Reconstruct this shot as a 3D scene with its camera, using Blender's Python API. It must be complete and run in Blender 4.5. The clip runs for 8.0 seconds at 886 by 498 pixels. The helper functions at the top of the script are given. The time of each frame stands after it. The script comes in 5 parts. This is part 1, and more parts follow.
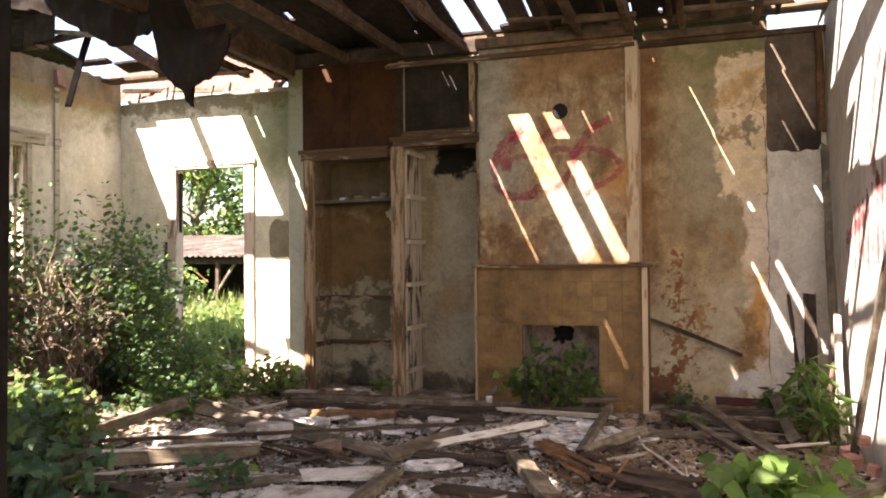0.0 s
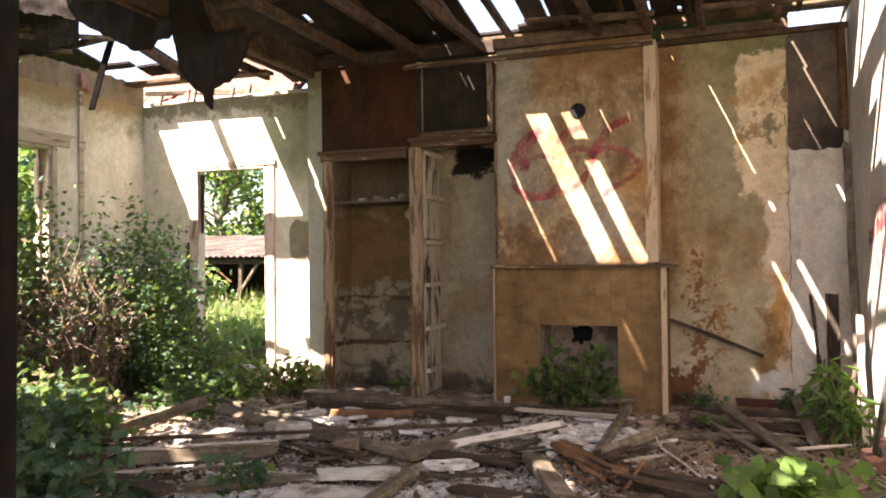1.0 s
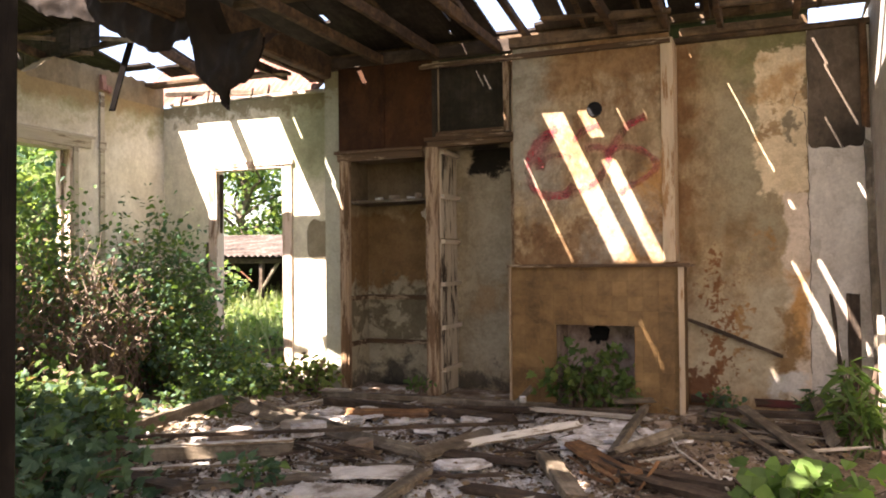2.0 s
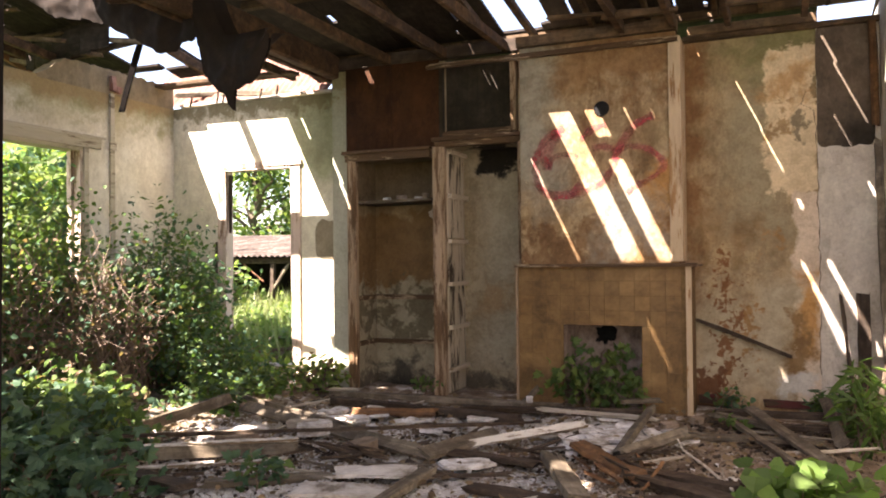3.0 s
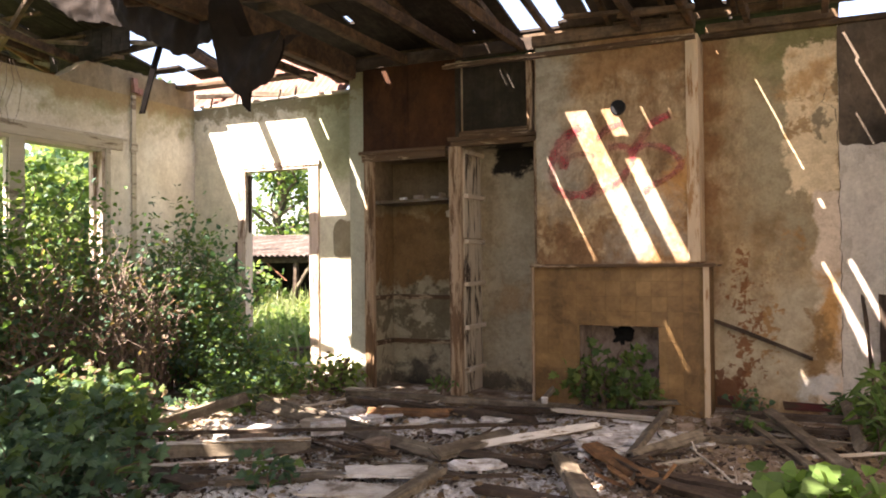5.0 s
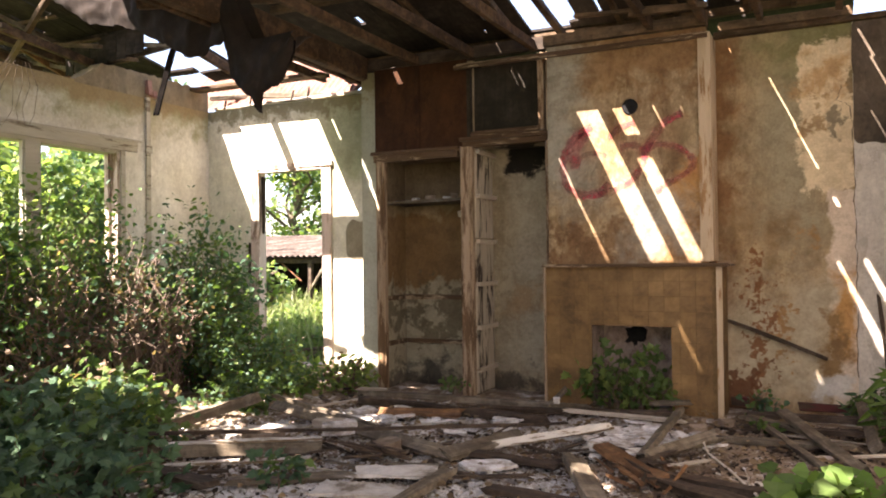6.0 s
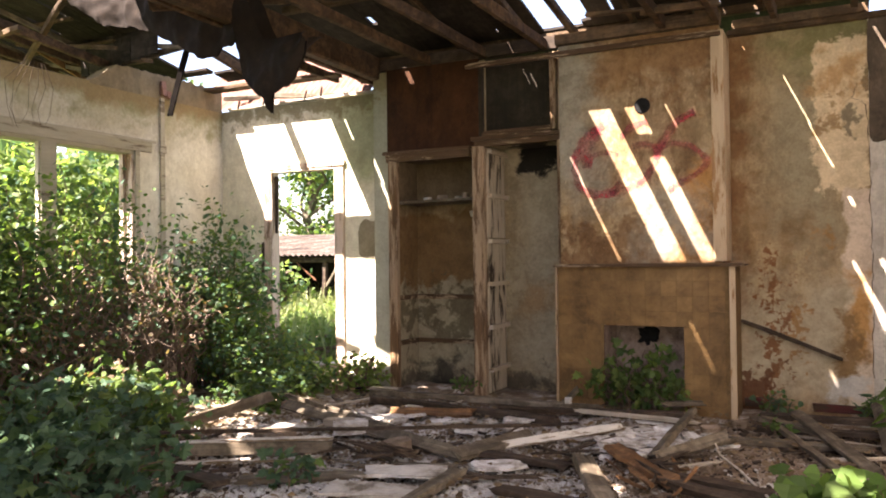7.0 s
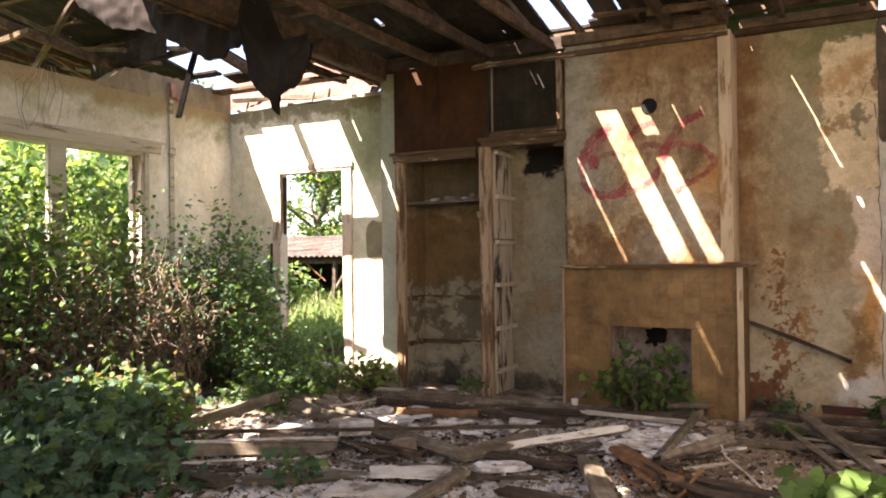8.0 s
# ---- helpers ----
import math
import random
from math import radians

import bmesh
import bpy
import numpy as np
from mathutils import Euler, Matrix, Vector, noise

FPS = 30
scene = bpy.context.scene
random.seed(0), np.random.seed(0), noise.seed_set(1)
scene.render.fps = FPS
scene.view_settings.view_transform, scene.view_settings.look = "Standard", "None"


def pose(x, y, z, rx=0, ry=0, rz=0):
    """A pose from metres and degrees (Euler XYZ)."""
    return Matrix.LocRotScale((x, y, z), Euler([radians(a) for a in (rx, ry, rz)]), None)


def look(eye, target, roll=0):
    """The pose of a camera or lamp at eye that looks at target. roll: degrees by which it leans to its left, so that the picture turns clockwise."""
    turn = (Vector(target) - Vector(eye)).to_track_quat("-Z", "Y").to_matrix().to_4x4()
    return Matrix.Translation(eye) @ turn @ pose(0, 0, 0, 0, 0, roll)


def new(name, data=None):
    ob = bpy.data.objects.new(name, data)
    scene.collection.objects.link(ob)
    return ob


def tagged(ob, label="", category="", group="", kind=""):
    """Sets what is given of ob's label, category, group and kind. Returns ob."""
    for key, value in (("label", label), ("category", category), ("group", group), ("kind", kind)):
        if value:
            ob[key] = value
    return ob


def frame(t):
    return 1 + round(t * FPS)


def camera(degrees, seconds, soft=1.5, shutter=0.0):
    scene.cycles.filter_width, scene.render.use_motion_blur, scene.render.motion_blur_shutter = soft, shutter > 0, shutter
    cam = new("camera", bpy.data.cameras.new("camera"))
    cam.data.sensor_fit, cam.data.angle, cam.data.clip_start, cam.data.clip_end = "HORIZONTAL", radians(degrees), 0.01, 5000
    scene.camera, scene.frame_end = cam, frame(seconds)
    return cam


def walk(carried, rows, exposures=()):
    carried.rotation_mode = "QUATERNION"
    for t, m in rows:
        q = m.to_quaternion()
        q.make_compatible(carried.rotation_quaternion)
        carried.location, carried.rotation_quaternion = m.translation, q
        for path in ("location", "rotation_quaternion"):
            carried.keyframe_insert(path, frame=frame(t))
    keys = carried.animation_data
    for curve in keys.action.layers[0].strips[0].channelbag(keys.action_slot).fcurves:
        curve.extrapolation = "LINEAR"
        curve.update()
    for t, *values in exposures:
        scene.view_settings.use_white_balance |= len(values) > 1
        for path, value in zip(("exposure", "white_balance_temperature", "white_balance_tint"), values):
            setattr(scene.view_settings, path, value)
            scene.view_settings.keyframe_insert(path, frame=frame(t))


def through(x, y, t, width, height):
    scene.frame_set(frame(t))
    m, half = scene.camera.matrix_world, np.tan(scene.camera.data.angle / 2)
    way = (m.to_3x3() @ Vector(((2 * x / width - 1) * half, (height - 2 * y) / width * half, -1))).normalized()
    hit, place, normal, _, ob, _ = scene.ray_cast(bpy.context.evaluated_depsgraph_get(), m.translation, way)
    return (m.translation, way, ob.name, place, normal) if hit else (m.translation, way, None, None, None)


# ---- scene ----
cam = camera(59.3, 8.0, soft=1.9)
PATH = [
    (0, (0.655, -1.009, 1.148), (0.017, 0.887, 1.177), -0.5),
    (0.5, (0.672, -1.01, 1.149), (0.007, 0.876, 1.18), -0.5),
    (1, (0.694, -1.007, 1.155), (0.001, 0.869, 1.183), -0.6),
    (1.5, (0.714, -0.999, 1.157), (-0.008, 0.866, 1.183), -0.6),
    (3, (0.777, -0.972, 1.15), (0.003, 0.872, 1.178), -0.6),
    (3.5, (0.797, -0.962, 1.153), (0.009, 0.875, 1.179), -0.6),
    (4, (0.814, -0.953, 1.152), (0.011, 0.879, 1.18), -0.6),
    (5.5, (0.862, -0.929, 1.156), (0.011, 0.88, 1.182), -0.6),
    (6, (0.876, -0.924, 1.157), (0.006, 0.877, 1.184), -0.7),
    (6.5, (0.892, -0.915, 1.157), (0.004, 0.877, 1.185), -0.7),
    (7, (0.903, -0.91, 1.162), (-0.002, 0.873, 1.187), -0.7),
    (7.5, (0.92, -0.903, 1.165), (0.002, 0.873, 1.191), -0.8),
    (8, (0.938, -0.895, 1.161), (0.007, 0.875, 1.189), -0.7),
]
walk(cam, [(t, look(eye, target, roll)) for t, eye, target, roll in PATH], exposures=[(0.0, 3.05, 7300, 24), (8.0, 3.05, 7300, 24)])

# ---- daylight ----
SUN = Vector((0.40, 0.75, -1.0)).normalized()          # the way the sunlight travels
world = bpy.data.worlds.new("World")
scene.world = world
world.use_nodes = True
sky = world.node_tree.nodes.new("ShaderNodeTexSky")
sky.sky_type, sky.sun_disc = "NISHITA", False
sky.sun_elevation = math.asin(-SUN.z)
sky.sun_rotation = math.atan2(-SUN.x, -SUN.y)
sky.air_density, sky.dust_density = 1.0, 1.5
world.node_tree.links.new(sky.outputs[0], world.node_tree.nodes["Background"].inputs[0])
world.node_tree.nodes["Background"].inputs[1].default_value = 0.072
sun = new("sun", bpy.data.lights.new("sun", "SUN"))
sun.data.energy, sun.data.angle, sun.data.color = 5.0, radians(0.5), (1.0, 0.98, 0.95)
sun.matrix_world = look((0, 0, 0), SUN)

# ---- materials ----
def ramp_of(nt, src, stops):
    r = nt.nodes.new("ShaderNodeValToRGB")
    el = r.color_ramp.elements
    while len(el) < len(stops):
        el.new(0.5)
    for e, (p, c) in zip(el, stops):
        e.position, e.color = p, (*c, 1) if len(c) == 3 else c
    nt.links.new(src, r.inputs[0])
    return r.outputs[0]


def coords(nt, scale=(1, 1, 1), rot=(0, 0, 0), kind="Object"):
    tc = nt.nodes.new("ShaderNodeTexCoord")
    mp = nt.nodes.new("ShaderNodeMapping")
    mp.inputs["Scale"].default_value, mp.inputs["Rotation"].default_value = scale, rot
    nt.links.new(tc.outputs[kind], mp.inputs[0])
    return mp.outputs[0]


def noise_of(nt, vec, scale, detail=6, rough=0.6, dist=0.0):
    n = nt.nodes.new("ShaderNodeTexNoise")
    n.inputs["Scale"].default_value, n.inputs["Detail"].default_value = scale, detail
    n.inputs["Roughness"].default_value, n.inputs["Distortion"].default_value = rough, dist
    nt.links.new(vec, n.inputs["Vector"])
    return n.outputs[0]


def mixed(nt, fac, a, b, mode="MIX"):
    m = nt.nodes.new("ShaderNodeMix")
    m.data_type, m.blend_type = "RGBA", mode
    for sock, v in ((m.inputs[0], fac), (m.inputs[6], a), (m.inputs[7], b)):
        if isinstance(v, (int, float)):
            sock.default_value = v
        elif isinstance(v, tuple):
            sock.default_value = (*v, 1)
        else:
            nt.links.new(v, sock)
    return m.outputs[2]


def bump_of(nt, height, strength=0.4, dist=0.01):
    b = nt.nodes.new("ShaderNodeBump")
    b.inputs["Strength"].default_value, b.inputs["Distance"].default_value = strength, dist
    nt.links.new(height, b.inputs["Height"])
    return b.outputs[0]


def blank(name, rough=0.8, metal=0.0):
    m = bpy.data.materials.new(name)
    m.use_nodes = True
    nt = m.node_tree
    p = nt.nodes["Principled BSDF"]
    p.inputs["Roughness"].default_value, p.inputs["Metallic"].default_value = rough, metal
    p.inputs["Specular IOR Level"].default_value = 0.25
    return m, nt, p


def stained(nt, c, colour, x0=None, x1=None, z0=None, z1=None, rag=0.5, scale=2.5, soft=0.12, seed=0.0, amount=1.0):
    """Lays a stain with a ragged outline over c, within a stretch of the wall (x and z in metres)."""
    tc = nt.nodes.new("ShaderNodeTexCoord")
    sep = nt.nodes.new("ShaderNodeSeparateXYZ")
    nt.links.new(tc.outputs["Object"], sep.inputs[0])
    off = nt.nodes.new("ShaderNodeVectorMath"); off.inputs[1].default_value = (seed, seed, seed)
    nt.links.new(tc.outputs["Object"], off.inputs[0])
    n = noise_of(nt, off.outputs[0], scale, 8, 0.68, 0.3)

    def calc(op, a, b):
        k = nt.nodes.new("ShaderNodeMath"); k.operation = op
        for s, v in zip(k.inputs, (a, b)):
            if isinstance(v, (int, float)):
                s.default_value = v
            else:
                nt.links.new(v, s)
        return k.outputs[0]
    shift = calc("MULTIPLY", calc("SUBTRACT", n, 0.5), 2.0 * rag)
    d = None
    for sock, lo, hi in ((sep.outputs[0], x0, x1), (sep.outputs[2], z0, z1)):
        for edge, sign in ((lo, 1), (hi, -1)):
            if edge is not None:
                e = calc("MULTIPLY", calc("SUBTRACT", sock, edge), sign)
                d = e if d is None else calc("MINIMUM", d, e)
    d = calc("ADD", d, shift)
    k = ramp_of(nt, calc("ADD", calc("DIVIDE", d, 2 * soft), 0.5), [(0.0, (0, 0, 0)), (1.0, (amount, amount, amount))])
    return mixed(nt, k, c, colour)


def plaster(name, pale, warm, stain, patch, amount=0.5, green=0.25, seed=0.0, dark=0.4, stains=()):
    """Old limewashed plaster: broad tint, runs down the wall, stains with edges, fine speckle, bare patches."""
    m, nt, p = blank(name, 0.9)
    v = coords(nt)
    off = nt.nodes.new("ShaderNodeVectorMath")
    off.inputs[1].default_value = (seed, seed * 1.7, seed * 0.6)
    nt.links.new(v, off.inputs[0])
    v = off.outputs[0]
    runs = nt.nodes.new("ShaderNodeMapping")
    runs.inputs["Scale"].default_value = (5.0, 5.0, 0.55)
    nt.links.new(v, runs.inputs[0])
    broad = noise_of(nt, v, 0.9, 5, 0.65)
    c = ramp_of(nt, broad, [(0.34, warm), (0.62, pale)])
    run = ramp_of(nt, noise_of(nt, runs.outputs[0], 1.0, 5, 0.6, 0.6), [(0.50, (0, 0, 0)), (0.78, (0.7, 0.7, 0.7))])
    k = nt.nodes.new("ShaderNodeMath"); k.operation = "MULTIPLY"; k.inputs[1].default_value = amount
    nt.links.new(run, k.inputs[0])
    c = mixed(nt, k.outputs[0], c, stain)
    blot = ramp_of(nt, noise_of(nt, v, 2.3, 8, 0.68, 0.4), [(0.60 - 0.1 * amount, (0, 0, 0)), (0.66, (1, 1, 1))])
    k2 = nt.nodes.new("ShaderNodeMath"); k2.operation = "MULTIPLY"; k2.inputs[1].default_value = 0.85 * amount
    nt.links.new(blot, k2.inputs[0])
    c = mixed(nt, k2.outputs[0], c, patch)
    moss = ramp_of(nt, noise_of(nt, v, 1.4, 6, 0.7), [(0.52, (0, 0, 0)), (0.75, (green, green, green))])
    c = mixed(nt, moss, c, (0.12, 0.13, 0.045))
    mould = ramp_of(nt, noise_of(nt, v, 6.0, 8, 0.75), [(0.60, (0, 0, 0)), (0.78, (dark, dark, dark))])
    c = mixed(nt, mould, c, (0.05, 0.04, 0.03))
    spot = ramp_of(nt, noise_of(nt, v, 13.0, 9, 0.8, 0.5), [(0.55, (0, 0, 0)), (0.70, (0.75 * amount, 0.75 * amount, 0.75 * amount))])
    c = mixed(nt, spot, c, stain)
    drift = nt.nodes.new("ShaderNodeMapping")
    drift.inputs["Scale"].default_value = (1.0, 1.0, 0.55)
    nt.links.new(v, drift.inputs[0])
    clouds = ramp_of(nt, noise_of(nt, drift.outputs[0], 4.6, 10, 0.74, 0.25), [(0.36, (0.56, 0.50, 0.43)), (0.58, (1.08, 1.05, 1.0))])
    c = mixed(nt, 0.8 * min(1.0, amount * 1.6), c, clouds, "MULTIPLY")
    tide = ramp_of(nt, noise_of(nt, drift.outputs[0], 1.9, 8, 0.70, 0.2), [(0.50, (0, 0, 0)), (0.535, (0.8 * amount, 0.8 * amount, 0.8 * amount)), (0.60, (0.12 * amount, 0.12 * amount, 0.12 * amount))])
    c = mixed(nt, tide, c, tuple(0.7 * q for q in stain))
    for k, row in enumerate(stains):
        c = stained(nt, c, row[0], seed=seed + k, **row[1])
    grit = ramp_of(nt, noise_of(nt, v, 7.5, 9, 0.78, 0.3), [(0.40, (0.62, 0.58, 0.52)), (0.56, (1.04, 1.03, 1.0))])
    c = mixed(nt, min(1.0, amount), c, grit, "MULTIPLY")
    flakes = ramp_of(nt, noise_of(nt, v, 5.5, 10, 0.8, 0.6), [(0.655, (0, 0, 0)), (0.665, (amount, amount, amount))])
    c = mixed(nt, flakes, c, tuple(min(0.8, 1.35 * q) for q in pale))
    fine = noise_of(nt, v, 45, 4, 0.7)
    c = mixed(nt, 0.35, c, ramp_of(nt, fine, [(0.3, (0.45, 0.43, 0.4)), (0.7, (1, 1, 1))]), "MULTIPLY")
    nt.links.new(c, p.inputs["Base Color"])
    h = mixed(nt, 0.5, noise_of(nt, v, 9, 6, 0.7), fine)
    nt.links.new(bump_of(nt, mixed(nt, 0.5, h, blot), 0.35, 0.012), p.inputs["Normal"])
    return m


def timber(name, a, b, axis=1, grey=0.3, bits=0.25, rough=0.85, dirt=0.65):
    """Weathered wood: grain along one axis, worn greying, dark cracks; varies by piece."""
    m, nt, p = blank(name, rough)
    s = [22.0, 22.0, 22.0]
    s[axis] = 1.6
    v = coords(nt, tuple(s))
    info = nt.nodes.new("ShaderNodeObjectInfo")
    add = nt.nodes.new("ShaderNodeVectorMath"); add.operation = "MULTIPLY_ADD"
    add.inputs[1].default_value = (1, 1, 1)
    nt.links.new(v, add.inputs[0])
    sc = nt.nodes.new("ShaderNodeMath"); sc.operation = "MULTIPLY"; sc.inputs[1].default_value = 40
    nt.links.new(info.outputs["Random"], sc.inputs[0])
    nt.links.new(sc.outputs[0], add.inputs[2])
    v = add.outputs[0]
    grain = noise_of(nt, v, 1.0, 6, 0.65, 0.8)
    c = ramp_of(nt, grain, [(0.3, a), (0.7, b)])
    worn = ramp_of(nt, noise_of(nt, coords(nt), 3.0, 6, 0.7), [(0.42, (0, 0, 0)), (0.66, (grey, grey, grey))])
    c = mixed(nt, worn, c, (0.33, 0.30, 0.26))
    grime = ramp_of(nt, noise_of(nt, nt.nodes.new("ShaderNodeNewGeometry").outputs["Position"], 7.0, 8, 0.72), [(0.44, (dirt, dirt, dirt)), (0.60, (0, 0, 0))])
    c = mixed(nt, grime, c, tuple(0.65 * q for q in a))
    crack = ramp_of(nt, noise_of(nt, v, 2.2, 3, 0.5), [(0.30, (bits, bits, bits)), (0.40, (0, 0, 0))])
    c = mixed(nt, crack, c, (0.03, 0.022, 0.015))
    tone = ramp_of(nt, info.outputs["Random"], [(0.0, (0.72, 0.72, 0.72)), (1.0, (1.0, 1.0, 1.0))])
    c = mixed(nt, 1.0, c, tone, "MULTIPLY")
    nt.links.new(c, p.inputs["Base Color"])
    nt.links.new(bump_of(nt, grain, 0.5, 0.006), p.inputs["Normal"])
    return m


def painted_wood(name, paint, bare, axis=2, worn=0.5):
    """Flaked old paint over brown wood."""
    m, nt, p = blank(name, 0.75)
    s = [14.0, 14.0, 14.0]
    s[axis] = 2.0
    g = noise_of(nt, coords(nt, tuple(s)), 1.0, 6, 0.7, 0.5)
    c = ramp_of(nt, g, [(0.3, tuple(0.75 * q for q in paint)), (0.7, paint)])
    f = ramp_of(nt, noise_of(nt, coords(nt, tuple(0.6 * q for q in s)), 1.3, 8, 0.75, 0.3), [(0.62 - 0.25 * worn, (0, 0, 0)), (0.68 - 0.25 * worn, (1, 1, 1))])
    c = mixed(nt, f, c, ramp_of(nt, g, [(0.3, tuple(0.5 * q for q in bare)), (0.7, bare)]))
    nt.links.new(c, p.inputs["Base Color"])
    nt.links.new(bump_of(nt, mixed(nt, 0.6, g, f), 0.5, 0.006), p.inputs["Normal"])
    return m


def leaf_mat(name, a, b, through=0.45):
    m, nt, p = blank(name, 0.5)
    geo = nt.nodes.new("ShaderNodeNewGeometry")
    c = ramp_of(nt, geo.outputs["Random Per Island"], [(0.0, a), (1.0, b)])
    c = mixed(nt, 0.4, c, ramp_of(nt, noise_of(nt, coords(nt), 25, 3), [(0.3, (0.6, 0.6, 0.5)), (0.7, (1, 1, 1))]), "MULTIPLY")
    nt.links.new(c, p.inputs["Base Color"])
    t = nt.nodes.new("ShaderNodeBsdfTranslucent")
    bright = mixed(nt, 1.0, c, (1.5, 1.6, 0.8), "MULTIPLY")
    nt.links.new(bright, t.inputs[0])
    mx = nt.nodes.new("ShaderNodeMixShader")
    mx.inputs[0].default_value = through
    nt.links.new(p.outputs[0], mx.inputs[1]); nt.links.new(t.outputs[0], mx.inputs[2])
    nt.links.new(mx.outputs[0], nt.nodes["Material Output"].inputs[0])
    return m


def mottled(name, stops, scale=6.0, rough=0.9, bump=0.4, bscale=40.0, metal=0.0, dist=0.3):
    m, nt, p = blank(name, rough, metal)
    v = nt.nodes.new("ShaderNodeNewGeometry").outputs["Position"]
    n = noise_of(nt, v, scale, 8, 0.7, dist)
    c = ramp_of(nt, n, stops)
    f = noise_of(nt, v, bscale, 4, 0.7)
    c = mixed(nt, 0.4, c, ramp_of(nt, f, [(0.3, (0.5, 0.5, 0.5)), (0.7, (1, 1, 1))]), "MULTIPLY")
    info = nt.nodes.new("ShaderNodeObjectInfo")
    c = mixed(nt, 1.0, c, ramp_of(nt, info.outputs["Random"], [(0.0, (0.82, 0.82, 0.82)), (1.0, (1.05, 1.05, 1.05))]), "MULTIPLY")
    nt.links.new(c, p.inputs["Base Color"])
    nt.links.new(bump_of(nt, mixed(nt, 0.5, n, f), bump, 0.01), p.inputs["Normal"])
    return m


M_WEST = plaster("plaster_cream", (0.84, 0.815, 0.74), (0.80, 0.76, 0.65), (0.56, 0.48, 0.33), (0.46, 0.38, 0.25), 0.26, 0.12, 2.0, 0.22, [
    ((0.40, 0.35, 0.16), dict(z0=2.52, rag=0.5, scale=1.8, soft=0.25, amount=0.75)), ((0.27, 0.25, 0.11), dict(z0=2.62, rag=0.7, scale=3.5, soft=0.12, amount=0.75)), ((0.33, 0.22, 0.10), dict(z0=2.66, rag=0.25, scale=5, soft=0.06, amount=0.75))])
M_DOORWALL = plaster("plaster_pale_green", (0.80, 0.78, 0.65), (0.72, 0.70, 0.54), (0.52, 0.51, 0.36), (0.34, 0.34, 0.24), 0.28, 0.22, 5.0, 0.25, [
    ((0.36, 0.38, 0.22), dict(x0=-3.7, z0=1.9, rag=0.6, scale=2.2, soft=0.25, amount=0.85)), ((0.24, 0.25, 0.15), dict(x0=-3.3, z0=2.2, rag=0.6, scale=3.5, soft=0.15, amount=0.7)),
    # first row: greyer from x -2.95 rightwards, which covers the whole pier
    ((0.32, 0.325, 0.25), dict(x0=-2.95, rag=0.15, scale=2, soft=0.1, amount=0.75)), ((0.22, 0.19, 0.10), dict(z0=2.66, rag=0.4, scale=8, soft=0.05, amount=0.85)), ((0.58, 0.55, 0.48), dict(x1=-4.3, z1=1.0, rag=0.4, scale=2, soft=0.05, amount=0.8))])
M_BREAST = plaster("plaster_breast", (0.50, 0.392, 0.255), (0.40, 0.285, 0.155), (0.19, 0.10, 0.04), (0.24, 0.135, 0.055), 0.78, 0.25, 8.0, 0.75, [
    ((0.34, 0.33, 0.27), dict(x1=-0.75, z0=1.7, rag=0.6, soft=0.2, amount=0.8)), ((0.24, 0.13, 0.055), dict(z0=2.45, x0=-0.75, rag=0.8, scale=3.5, soft=0.1, amount=0.75)),
    ((0.44, 0.235, 0.08), dict(x0=-0.12, z1=1.82, rag=0.45, scale=3.0, soft=0.05, amount=0.9)), ((0.17, 0.085, 0.035), dict(z1=1.35, rag=1.0, scale=5, soft=0.08, amount=0.7)),
    ((0.42, 0.42, 0.36), dict(x0=-0.35, x1=0.0, z0=1.2, z1=1.6, rag=0.7, scale=4, soft=0.15, amount=0.5))])
